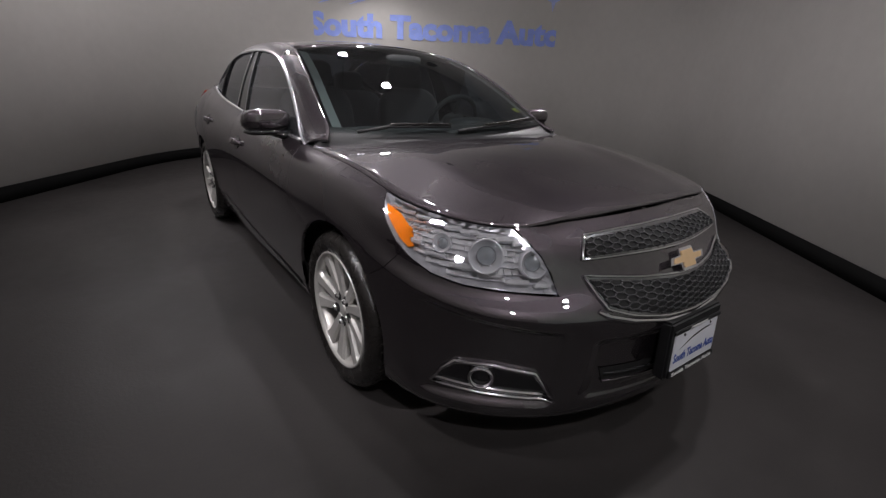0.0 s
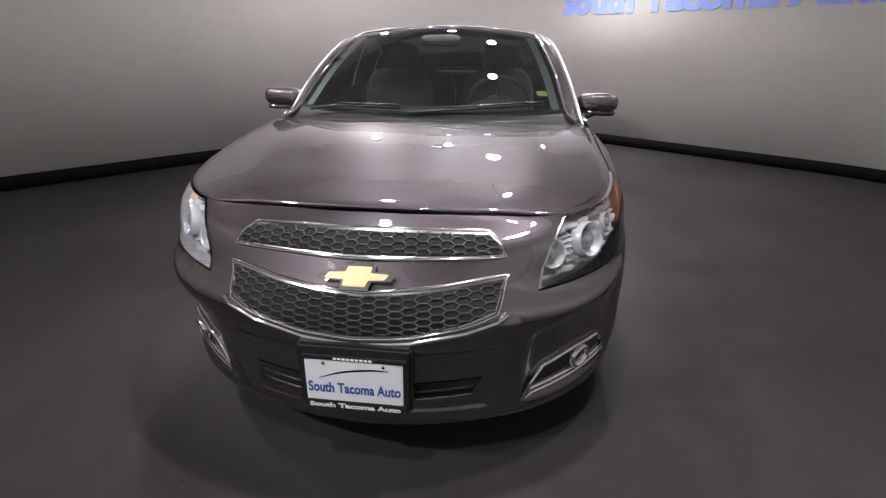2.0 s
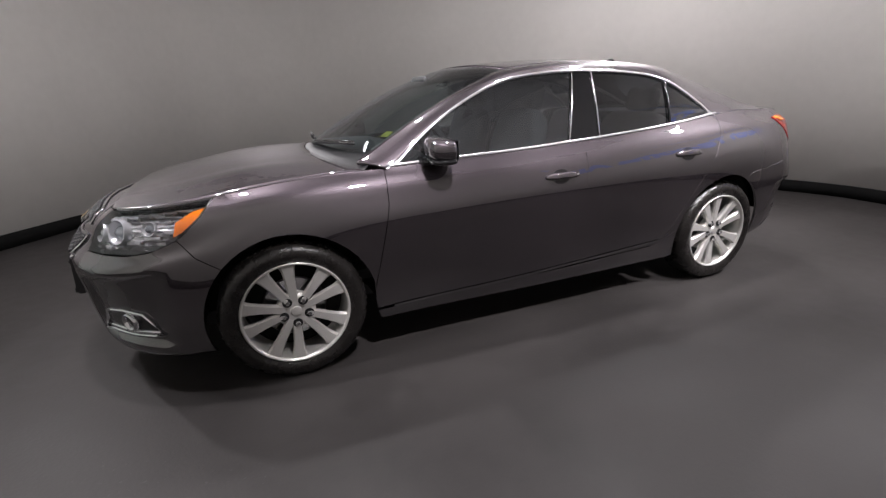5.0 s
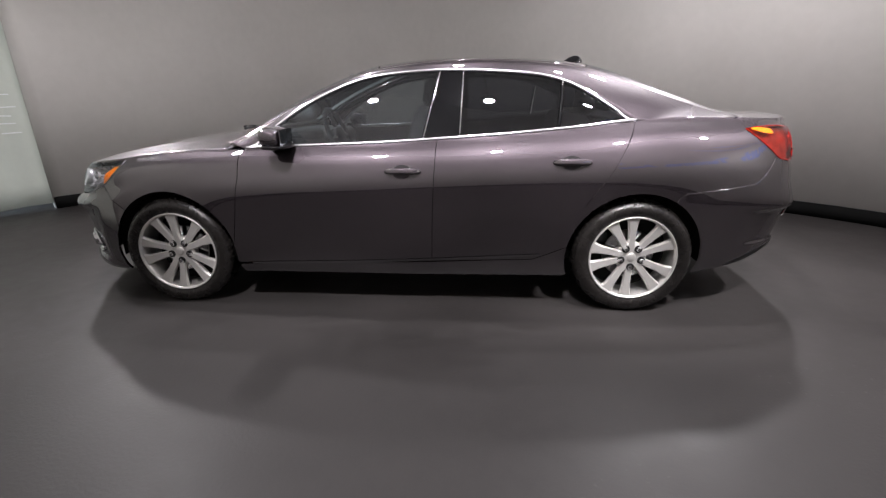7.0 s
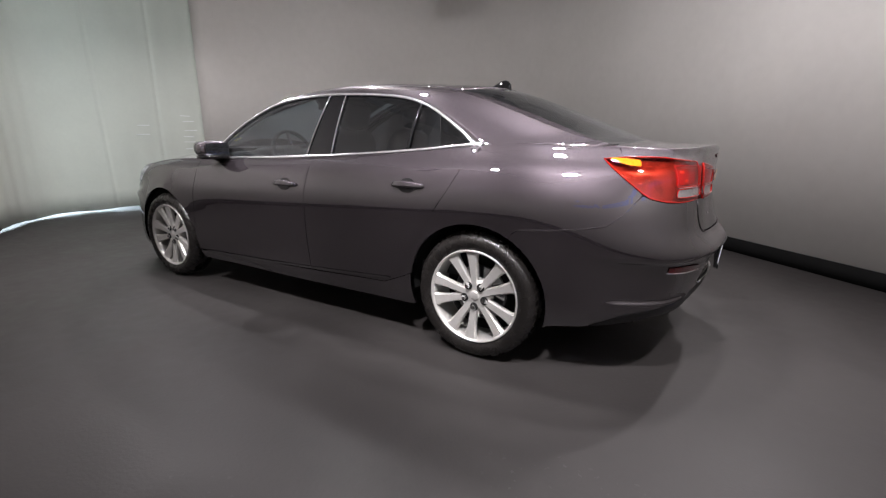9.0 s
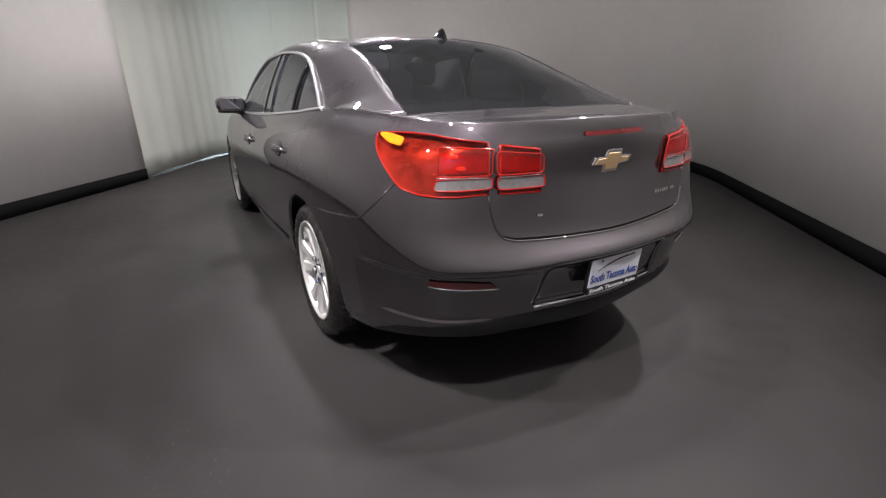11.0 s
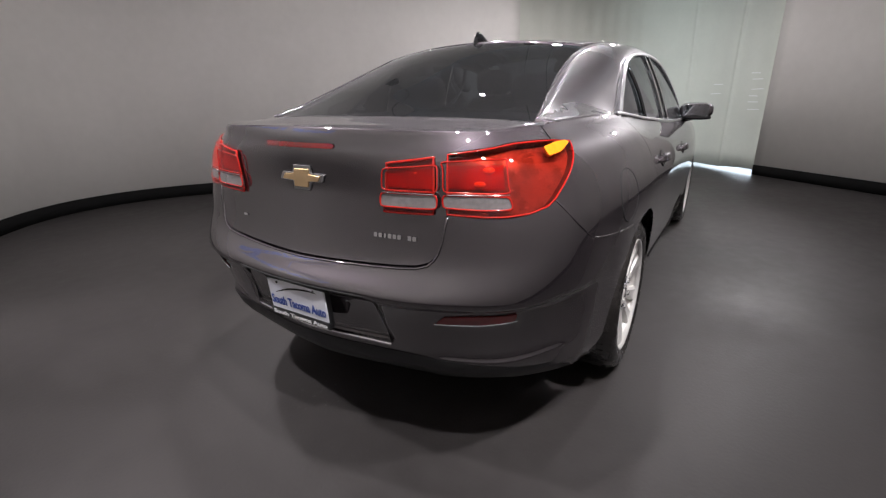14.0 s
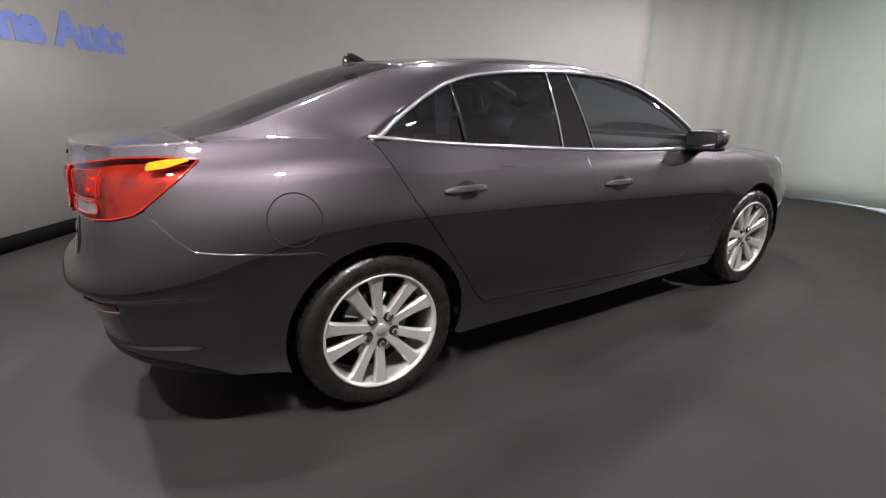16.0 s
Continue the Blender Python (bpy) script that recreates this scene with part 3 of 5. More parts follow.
def inset_poly(poly, d):
    """The polygon drawn in by d."""
    p = [Vector(q) for q in poly]
    n = len(p)
    area = sum(p[i].x * p[(i + 1) % n].y - p[(i + 1) % n].x * p[i].y for i in range(n))
    sg = 1 if area > 0 else -1
    out = []
    for i in range(n):
        a, b = (p[i] - p[i - 1]), (p[(i + 1) % n] - p[i])
        if a.length < 1e-6 or b.length < 1e-6:
            out.append(tuple(p[i]))
            continue
        a.normalize(), b.normalize()
        na, nb = Vector((-a.y, a.x)) * sg, Vector((-b.y, b.x)) * sg
        m = na + nb
        if m.length < 0.2:
            m = na
        m = m / max(0.35, m.dot(na)) if m.dot(na) > 0 else na
        out.append(tuple(p[i] + m * d))
    return out


def cut_poly(poly, cell):
    """2D triangles of a polygon cut by a grid: points and triangles."""
    b = bmesh.new()
    b.faces.new([b.verts.new((x, y, 0)) for x, y in poly])
    xs, ys = [q[0] for q in poly], [q[1] for q in poly]
    for k in range(math.ceil(min(xs) / cell[0]), math.floor(max(xs) / cell[0]) + 1):
        bmesh.ops.bisect_plane(b, geom=b.verts[:] + b.edges[:] + b.faces[:], plane_co=(k * cell[0], 0, 0), plane_no=(1, 0, 0), dist=1e-5)
    for k in range(math.ceil(min(ys) / cell[1]), math.floor(max(ys) / cell[1]) + 1):
        bmesh.ops.bisect_plane(b, geom=b.verts[:] + b.edges[:] + b.faces[:], plane_co=(0, k * cell[1], 0), plane_no=(0, 1, 0), dist=1e-5)
    bmesh.ops.triangulate(b, faces=b.faces[:])
    b.verts.index_update()
    pts = np.array([v.co[:2] for v in b.verts])
    tris = [[v.index for v in f.verts] for f in b.faces]
    rim = [(e.verts[0].index, e.verts[1].index) for e in b.edges if len(e.link_faces) == 1]
    b.free()
    return pts, tris, rim


def skin(name, poly, material, parent, label="", lift=0.0, thick=0.014, inset=0.0018, cell=(0.045, 0.03), surface=None, normal=None):
    """A panel cut out of the skin by a polygon in (outline place, height), with turned-in edges."""
    surface, normal = surface or body, normal or body_normal
    pts, tris, rim = cut_poly(inset_poly(poly, inset) if inset else poly, cell)
    N = normal(pts[:, 0], pts[:, 1])
    P = surface(pts[:, 0], pts[:, 1], lift)
    verts, norms, faces = list(P), list(N), []
    for t in tris:
        a, b, c = (P[i] for i in t)
        faces.append(tuple(t) if np.dot(np.cross(b - a, c - a), N[t[0]]) > 0 else tuple(t[::-1]))
    if thick:
        used = {}
        for i in {k for e in rim for k in e}:
            used[i] = len(verts)
            verts += [P[i], P[i] - N[i] * thick]
            norms += [N[i], N[i]]
        flange = []
        for i, j in rim:
            flange.append((used[i], used[j], used[j] + 1, used[i] + 1))
        faces += flange
    me_ob = link_mesh(name, verts, faces, material, parent, label, True, norms)
    return me_ob


def mirrored(poly):
    return [(-s, z) for s, z in poly]


def far(poly):
    """The same polygon on the other side, counted past the tail."""
    return [(2 * SLEN - s, z) for s, z in poly]


def sides(name, poly, material, parent, label="", **kw):
    """A panel on each side of the car."""
    return [skin(name, poly, material, parent, label, **kw), skin(name, mirrored(poly), material, parent, label, **kw)]


car = empty("car", pose(0, 0, 0), "dark taupe metallic four-door saloon car parked on the floor", "car")
WX, WR = 1.3685, 0.383

# inner dark shell, a little under the panels, so that the joints are deep
_ss = np.linspace(0, SLEN, 150)
_sv, _sf = [], []
for _k, _s in enumerate(_ss):
    _zb, _zt = np.interp(_s, SGRID, ZB), np.interp(_s, SGRID, ZT)
    for _j in range(14):
        _z = _zb + 0.02 + (_zt - _zb - 0.02) * _j / 13
        _p = body([_s], [_z], -0.03)[0]
        _sv.append((_p[0], _p[1], _z - 0.012))


def _hole(x, z):
    return any((x - w) ** 2 + (z - 0.335) ** 2 < 0.43 ** 2 for w in (WX, -WX))


for _k in range(149):
    for _j in range(13):
        q = [_k * 14 + _j, (_k + 1) * 14 + _j, (_k + 1) * 14 + _j + 1, _k * 14 + _j + 1]
        c = np.mean([_sv[i] for i in q], axis=0)
        lampzone = (c[0] > 1.55 and c[2] > 0.6 and abs(c[1]) > 0.45)
        if not _hole(c[0], c[2]) and not lampzone:
            _sf.append(tuple(q))
_n = len(_sv)
link_mesh("inner_shell", _sv + [(x, -y, z) for x, y, z in _sv], _sf + [tuple(i + _n for i in f[::-1]) for f in _sf], GAP, car, "black inner shell under the panels")

# floor pan and wheel housings
bm = bmesh.new()
for x0, x1, w in ((-2.1, -1.82, 0.5), (-1.82, -0.92, 0.56), (-0.92, 0.92, 0.8), (0.92, 1.82, 0.56), (1.82, 2.05, 0.45)):
    box(bm, (x0 + x1) / 2, 0, 0.27, x1 - x0, 2 * w, 0.1)
part("floor_pan", bm, BLACK, car, "black underbody")
for wx in (WX, -WX):
    for sg in (1, -1):
        bm = bmesh.new()
        rings = []
        for yy, r in ((0.815, 0.40), (0.60, 0.40), (0.58, 0.38)):
            rings.append([bm.verts.new((wx + r * math.cos(radians(a)), sg * yy, 0.335 + r * math.sin(radians(a)))) for a in range(-6, 190, 8)])
        for A, B in zip(rings, rings[1:]):
            for k in range(len(A) - 1):
                bm.faces.new((A[k], A[k + 1], B[k + 1], B[k]))
        bm.faces.new(rings[-1])
        part("wheel_housing", bm, GAP, car, "black wheel arch liner", True)

# --- body panels in (place, height)
sF = sx  # side places by x
HL_IN, HL_TIP = s_at(2.215, 0.52), sF(1.64)
z_top = lambda s: float(np.interp(abs(s), SGRID, ZT))
# headlight opening
HEAD = [(HL_IN, 0.662), (s_at(2.16, 0.60), 0.665), (sF(2.02), 0.673), (sF(1.92), 0.69), (sF(1.84), 0.718), (sF(1.77), 0.757), (sF(1.70), 0.822), (HL_TIP, z_top(HL_TIP) - 0.004)] + \
    [(s, z_top(s) - 0.003) for s in (sF(1.75), sF(1.86), sF(1.96), sF(2.05))] + [(s_at(2.135, 0.67), z_top(s_at(2.135, 0.67)) - 0.004), (s_at(2.165, 0.63), 0.815), (s_at(2.195, 0.585), 0.775), (s_at(2.215, 0.548), 0.72)]
front_half = [(0, 0.175), (s_at(2.295, 0.4), 0.175), (s_at(2.145, 0.66), 0.185), (sF(1.9), 0.19)] + \
    [(sF(WX + WR * math.cos(radians(a))), 0.335 + WR * math.sin(radians(a))) for a in range(-20, 45, 8)] + \
    [(sF(1.735), 0.66), (sF(1.80), 0.735)] + [(s, z) for s, z in HEAD[3::-1]] + HEAD[:11:-1] + [(s, z_top(s) - 0.0008) for s in (s_at(2.15, 0.655), s_at(2.19, 0.58), s_at(2.25, 0.5), s_at(2.295, 0.4), s_at(2.33, 0.28), s_at(2.345, 0.2), s_at(2.355, 0.1), 0)]
bumper_poly = front_half + [(-s, z) for s, z in front_half[-2:0:-1]]
skin("front_bumper", bumper_poly, PAINT, car, cell=(0.02, 0.014))
fender = [(sF(WX + WR * math.cos(radians(a))), 0.335 + WR * math.sin(radians(a))) for a in range(44, 196, 8)] + \
    [(sF(0.985), 0.265), (sF(0.99), 0.40), (sF(0.945), 0.59), (sF(0.90), 0.80), (sF(0.895), 0.952)] + \
    [(sF(x), z_top(sF(x)) - 0.001) for x in (0.95, 1.05, 1.15, 1.25, 1.35, 1.45, 1.55, 1.62)] + [(HL_TIP, z_top(HL_TIP) - 0.004)] + HEAD[6:3:-1] + [(sF(1.80), 0.735), (sF(1.735), 0.66)]
sides("fender", fender, PAINT, car)
belt = lambda x: z_top(sF(x)) - 0.001
front_door = [(sF(0.895), 0.945), (sF(0.90), 0.80), (sF(0.945), 0.59), (sF(0.99), 0.40), (sF(0.985), 0.275), (sF(0.4), 0.285), (sF(-0.21), 0.30), (sF(-0.22), 0.6), (sF(-0.245), 1.0)] + [(sF(x), belt(x)) for x in (-0.245, 0.0, 0.25, 0.5, 0.7, 0.85)]
front_door.pop(8)
sides("front_door", front_door, PAINT, car)
RCUT = [(-1.335, 1.088), (-1.28, 0.98), (-1.22, 0.865), (-1.13, 0.735), (-1.06, 0.63), (-0.975, 0.50), (-0.92, 0.41), (-0.86, 0.345), (-0.80, 0.32)]
rear_door = [(sF(x), z) for x, z in RCUT] + [(sF(-0.21), 0.30), (sF(-0.22), 0.6)] + [(sF(x), belt(x)) for x in (-0.245, -0.5, -0.75, -1.0, -1.2)]
sides("rear_door", rear_door, PAINT, car)
rocker = [(sF(0.985), 0.262), (sF(0.965), 0.205), (sF(0.5), 0.205), (sF(-0.5), 0.205), (sF(-0.98), 0.21), (sF(-1.005), 0.225)] + \
    [(sF(-WX + WR * math.cos(radians(a))), 0.335 + WR * math.sin(radians(a))) for a in (-12, -5, 2, 10)] + [(sF(x), z) for x, z in RCUT[7:]] + [(sF(-0.21), 0.297), (sF(0.4), 0.282)]
sides("rocker_panel", rocker, PAINT, car)
strip = [(sF(0.90), 0.268), (sF(0.3), 0.283), (sF(-0.24), 0.308), (sF(-0.84), 0.345), (sF(-0.84), 0.356), (sF(-0.24), 0.322), (sF(0.3), 0.296), (sF(0.90), 0.279)]
sides("sill_strip", strip, DARKCHROME, car, "thin smoked-chrome strip along the sill", lift=0.006, inset=0, cell=(0.15, 0.1))
# tail lamp outline on the body side
T_OUT_IN = s_at(-2.365, 0.53)
LAMPTOP = [(sF(-1.955), 1.045), (sF(-2.05), 1.052), (sF(-2.13), 1.054), (s_at(-2.22, 0.745), 1.053), (s_at(-2.26, 0.715), 1.050), (s_at(-2.32, 0.64), 1.043), (T_OUT_IN, 1.033)]
TAILO = [(T_OUT_IN, 0.872), (s_at(-2.32, 0.64), 0.868), (s_at(-2.28, 0.70), 0.868), (s_at(-2.22, 0.745), 0.872), (sF(-2.16), 0.885), (sF(-2.13), 0.904), (sF(-2.10), 0.93), (sF(-2.06), 0.96), (sF(-2.02), 0.99), (sF(-1.985), 1.018)] + LAMPTOP
ARCHR = lambda a: (sF(-WX + WR * math.cos(radians(a))), 0.335 + WR * math.sin(radians(a)))
SEAM = [(-1.575, 0.695), (-1.61, 0.715), (-1.75, 0.727), (-1.9, 0.745), (-1.99, 0.762), (-2.05, 0.812), (-2.13, 0.897)]
quarter = [ARCHR(a) for a in (120, 112, 104, 96, 88, 80, 72, 64, 56, 48, 40, 32, 24, 16, 10)] + [(sF(x), z) for x, z in RCUT[7::-1]] + \
    [(sF(x), belt(x)) for x in (-1.4, -1.5, -1.6, -1.7, -1.8, -1.9, -1.97, -2.03)] + [(sF(-2.048), 1.055), (sF(-1.955), 1.047), (sF(-1.985), 1.018), (sF(-2.02), 0.99), (sF(-2.06), 0.96), (sF(-2.10), 0.93)] + [(sF(x), z) for x, z in SEAM[::-1]]
sides("rear_quarter", quarter, PAINT, car)
rear_half = [(SLEN, 0.305), (s_at(-2.435, 0.25), 0.307), (s_at(-2.385, 0.5), 0.312), (s_at(-2.28, 0.70), 0.325), (sF(-2.1), 0.295), (sF(-1.9), 0.262), (sF(-1.76), 0.245)] + \
    [ARCHR(a) for a in (196, 188, 180, 172, 164, 156, 148, 140, 132, 126, 120)] + [(sF(x), z) for x, z in SEAM] + [(sF(-2.16), 0.882), (s_at(-2.22, 0.745), 0.868), (s_at(-2.28, 0.70), 0.864), (s_at(-2.32, 0.64), 0.864), (T_OUT_IN, 0.868), (s_at(-2.37, 0.522), 0.80), (s_at(-2.377, 0.512), 0.76), (s_at(-2.383, 0.50), 0.74), (s_at(-2.39, 0.48), 0.724), (s_at(-2.40, 0.44), 0.713), (s_at(-2.41, 0.39), 0.708), (s_at(-2.425, 0.3), 0.703), (s_at(-2.44, 0.2), 0.70), (SLEN, 0.697)]
skin("rear_bumper", rear_half + far(rear_half)[-2:0:-1], PAINT, car, cell=(0.02, 0.014))
RIM = rear_half[-10:-1] + [(2 * SLEN - u, z) for u, z in rear_half[:-11:-1]]
lid_half = [(SLEN, 0.702), (s_at(-2.44, 0.2), 0.705), (s_at(-2.425, 0.3), 0.708), (s_at(-2.41, 0.39), 0.713), (s_at(-2.40, 0.44), 0.718), (s_at(-2.39, 0.48), 0.729), (s_at(-2.383, 0.50), 0.744), (s_at(-2.377, 0.512), 0.763), (s_at(-2.37, 0.522), 0.802), (T_OUT_IN, 0.875)] + [(u, z + 0.004) for u, z in LAMPTOP[:0:-1]] + [(u, z_top(u) - 0.0008) for u in (sF(-2.036), sF(-2.10), s_at(-2.22, 0.745), s_at(-2.30, 0.67), s_at(-2.385, 0.5), s_at(-2.435, 0.25), SLEN)]
lid = empty("boot_lid", pose(0, 0, 0), "", "")
lid.parent = car
skin("lid_face", lid_half + far(lid_half)[-2:0:-1], PAINT, lid, cell=(0.03, 0.02))


# --- upper body: edge pairs (window edge on the side, then roof, screen or boot edge)
def side_y(x, z):
    return 0.818 - 0.25 * (z - 0.93) - 0.22 * (z - 0.93) ** 2 - 0.018 * (x + 0.1) ** 2


PAIRS = [((0.875, 0.945), (1.0, 0.742, 0.985)), ((0.80, 0.985), (0.925, 0.70, 1.02)), ((0.70, 1.07), (0.80, 0.68, 1.09)), ((0.56, 1.165), (0.66, 0.66, 1.168)),
         ((0.40, 1.25), (0.48, 0.628, 1.256)), ((0.22, 1.32), (0.27, 0.592, 1.34)), ((0.04, 1.355), (0.10, 0.572, 1.388)), ((-0.24, 1.373), (-0.22, 0.575, 1.422)),
         ((-0.55, 1.367), (-0.55, 0.575, 1.426)), ((-0.81, 1.343), (-0.85, 0.56, 1.41)), ((-0.97, 1.30), (-1.08, 0.535, 1.382)), ((-1.09, 1.24), (-1.25, 0.518, 1.34)),
         ((-1.21, 1.165), (-1.45, 0.53, 1.272)), ((-1.335, 1.09), (-1.65, 0.56, 1.2)), (None, (-1.79, 0.587, 1.148)), (None, (-1.93, 0.615, 1.108))]
_I, _O = [], []
for k, (i, o) in enumerate(PAIRS):
    if i is None:
        _I.append(tuple(top_edge(sF(-1.58 if k == 14 else -1.93))))
    else:
        _I.append((i[0], side_y(*i), i[1]))
    _O.append(o)
_K = np.arange(len(PAIRS), dtype=float)


def edge_in(t):
    return herm_interp(_K, _I, np.atleast_1d(t))


def edge_out(t):
    return herm_interp(_K, _O, np.atleast_1d(t))


def grid_mesh(name, P, material, parent, label="", flip=False, thick=0.0):
    """A smooth sheet from an array of points, rows by columns."""
    r, c = P.shape[:2]
    faces = []
    for i in range(r - 1):
        for j in range(c - 1):
            f = (i * c + j, i * c + j + 1, (i + 1) * c + j + 1, (i + 1) * c + j)
            faces.append(f[::-1] if flip else f)
    ob = link_mesh(name, P.reshape(-1, 3), faces, material, parent, label)
    if thick:
        m = ob.modifiers.new("thick", "SOLIDIFY")
        m.thickness, m.offset = thick, -1
    return ob


def pillar_sheet(sg):
    rows_ = []
    for t in np.linspace(0, 15, 91):
        a, b = edge_in(t)[0], edge_out(t)[0]
        row = []
        for w in np.linspace(0, 1, 9):
            p = a * (1 - w) + b * w
            bulge = math.sin(math.pi * w) * (0.012 if t < 13 else 0.012 * max(0.0, 1 - (t - 13) / 1.5))
            p = p + np.array([0, 0.8, 0.6]) * bulge
            row.append((p[0], sg * p[1], p[2]))
        rows_.append(row)
    return np.array(rows_)


for sg in (1, -1):
    grid_mesh("roof_pillar", pillar_sheet(sg), PAINT, car, "painted roof rail with the screen and rear pillars", flip=sg > 0, thick=0.02)


def bowed(name, t0, t1, dx, dz, material, label="", n=24, m=24, pull=0.0, thick=0.0, flip=False, power=2.0, drop=0.0, parent=car):
    """A sheet across the car between the two outer edges, bowed forward by dx and up by dz (first row, last row)."""
    rows_ = []
    for i, t in enumerate(np.linspace(t0, t1, n)):
        u = i / (n - 1)
        e = edge_out(t)[0]
        row = []
        for b in np.linspace(-1, 1, m):
            k = 1 - abs(b) ** power
            row.append((e[0] + (dx[0] + (dx[1] - dx[0]) * u) * k, (e[1] - pull) * b, e[2] + (dz[0] + (dz[1] - dz[0]) * u + (dz[2] * 4 * u * (1 - u) if len(dz) > 2 else 0)) * k - drop))
        rows_.append(row)
    return grid_mesh(name, np.array(rows_), material, parent, label, flip, thick)


bowed("roof", 6, 10, (0.075, -0.08), (0.042, 0.04, -0.004), PAINT, pull=0.002, thick=0.02)
bowed("windscreen", 1, 5.96, (0.17, 0.075), (-0.012, 0.042, 0.01), GLASS, "clear slanted windscreen", pull=0.004, drop=0.003)
bowed("rear_window", 10.04, 15.0, (-0.075, -0.085), (0.04, 0.008, 0.004), TINT, "dark tinted rear window", pull=0.004, drop=0.003)


def deck(name, s0, s1, dx0, dx1, dz0, dz1, ridge, material, parent, n=30, m=41, label="", power=2.0, mid=0.0):
    """A lid across the car whose side edges follow the body's shoulder from s0 to s1."""
    rows_ = []
    for i in range(n):
        u = i / (n - 1)
        e = np.array(top_edge(s0 + (s1 - s0) * u))
        row = []
        for b in np.linspace(-1, 1, m):
            k = 1 - abs(b) ** power
            z = e[2] + (dz0 + (dz1 - dz0) * u + mid * 4 * u * (1 - u)) * (1 - abs(b) ** 2.6) + ridge * math.exp(-((abs(b) - 0.66) / 0.11) ** 2) * math.sin(math.pi * min(1, 0.12 + u * 0.9)) * (0.4 + 0.6 * u)
            row.append((e[0] + (dx0 + (dx1 - dx0) * u) * k, (abs(e[1]) - 0.003) * b, z))
        rows_.append(row)
    return grid_mesh(name, np.array(rows_), material, parent, label, s1 < s0, 0.015)


S_BON = s_at(2.17, 0.63)
deck("bonnet", S_BON, sF(0.99), float(top_edge(0.0)[0] - top_edge(S_BON)[0]) - 0.004, 0.15, 0.004, 0.028, 0.013, PAINT, car, mid=0.028, label="long creased bonnet")
deck("lid_top", s_at(-2.40, 0.45), sF(-1.95), -0.055, -0.10, 0.006, 0.018, 0.0, PAINT, lid, n=16)

# --- side glass, chrome surround and pillars between the doors
def belt_pt(x):
    p = top_edge(sF(x))
    return p


def side_sheet(name, x_low, x_high, material, label, lift=0.0, t_hi=None, n=18, m=10, sg=1, parent=car):
    """Glass between the belt and the upper window edge; x_low and x_high give front and rear ends at belt and top."""
    ts = np.linspace(0, 13, 400)
    E = edge_in(ts)
    rows_ = []
    for j in range(m):
        w = j / (m - 1)
        row = []
        for i in range(n):
            u = i / (n - 1)
            xl = x_low[0] + (x_low[1] - x_low[0]) * u
            xh = x_high[0] + (x_high[1] - x_high[0]) * u
            zl = belt_pt(xl)[2] - 0.004
            k = np.argmin(abs(E[:, 0] - xh))
            zh = E[k, 2] + 0.004
            x, z = xl * (1 - w) + xh * w, zl * (1 - w) + zh * w
            yb = belt_pt(xl)[1] - 0.012
            y = yb * (1 - w) + (side_y(xh, zh) - 0.008) * w + 0.012 * math.sin(math.pi * w)
            row.append((x, sg * (y + lift), z))
        rows_.append(row)
    return grid_mesh(name, np.array(rows_), material, parent, label, flip=sg < 0)


for sg in (1, -1):
    side_sheet("front_door_window", (0.60, -0.155), (0.60, -0.25), FRONTTINT, "lightly tinted front door window", sg=sg)
    side_sheet("corner_window", (0.845, 0.60), (0.83, 0.60), FRONTTINT, "small corner window ahead of the mirror", sg=sg, n=6)
    side_sheet("door_pillar", (-0.155, -0.37), (-0.25, -0.385), GLOSS, "gloss black pillar between the doors", lift=0.004, sg=sg, n=6)
    side_sheet("rear_door_window", (-0.37, -0.905), (-0.385, -0.935), TINT, "dark tinted rear door window", sg=sg)
    side_sheet("quarter_window", (-0.93, -1.31), (-0.95, -1.30), TINT, "small dark quarter window", sg=sg, n=10)
    # chrome line along the belt and over the windows
    bm = bmesh.new()
    tube(bm, [(x, sg * (belt_pt(x)[1] - 0.001), belt_pt(x)[2] + 0.004) for x in np.linspace(0.86, -1.34, 50)], 0.0095, 6)
    part("belt_trim", bm, TRIM, car, "chrome strip under the side windows", True)
    bm = bmesh.new()
    tube(bm, [(p[0], sg * (p[1] + 0.004), p[2] - 0.002) for p in edge_in(np.linspace(0.0, 13, 90))], 0.009, 6)
    part("window_trim", bm, TRIM, car, "chrome strip over the side windows", True)
    for xl, xh in ((-0.165, -0.262), (-0.372, -0.39)):
        bm = bmesh.new()
        E = edge_in(np.linspace(0, 13, 400))
        zh = E[np.argmin(abs(E[:, 0] - xh)), 2]
        a, b_ = belt_pt(xl), (xh, side_y(xh, zh), zh)
        tube(bm, [(a[0] * (1 - w) + b_[0] * w, sg * ((a[1] - 0.004) * (1 - w) + (b_[1] + 0.002) * w + 0.012 * math.sin(math.pi * w)), a[2] * (1 - w) + b_[2] * w) for w in np.linspace(0, 1, 9)], 0.005, 6)
        part("pillar_trim", bm, CHROME, car, "thin chrome strip beside the door pillar", True)
    bm = bmesh.new()
    a, b_ = belt_pt(-0.915), (-0.94, side_y(-0.94, 1.31), 1.31)
    tube(bm, [(a[0] * (1 - w) + b_[0] * w, sg * ((a[1] - 0.004) * (1 - w) + (b_[1] + 0.0) * w + 0.012 * math.sin(math.pi * w)), a[2] * (1 - w) + b_[2] * w) for w in np.linspace(0, 1, 7)], 0.009, 6)
    part("window_divider", bm, GLOSS, car, "black divider in the rear door window", True)


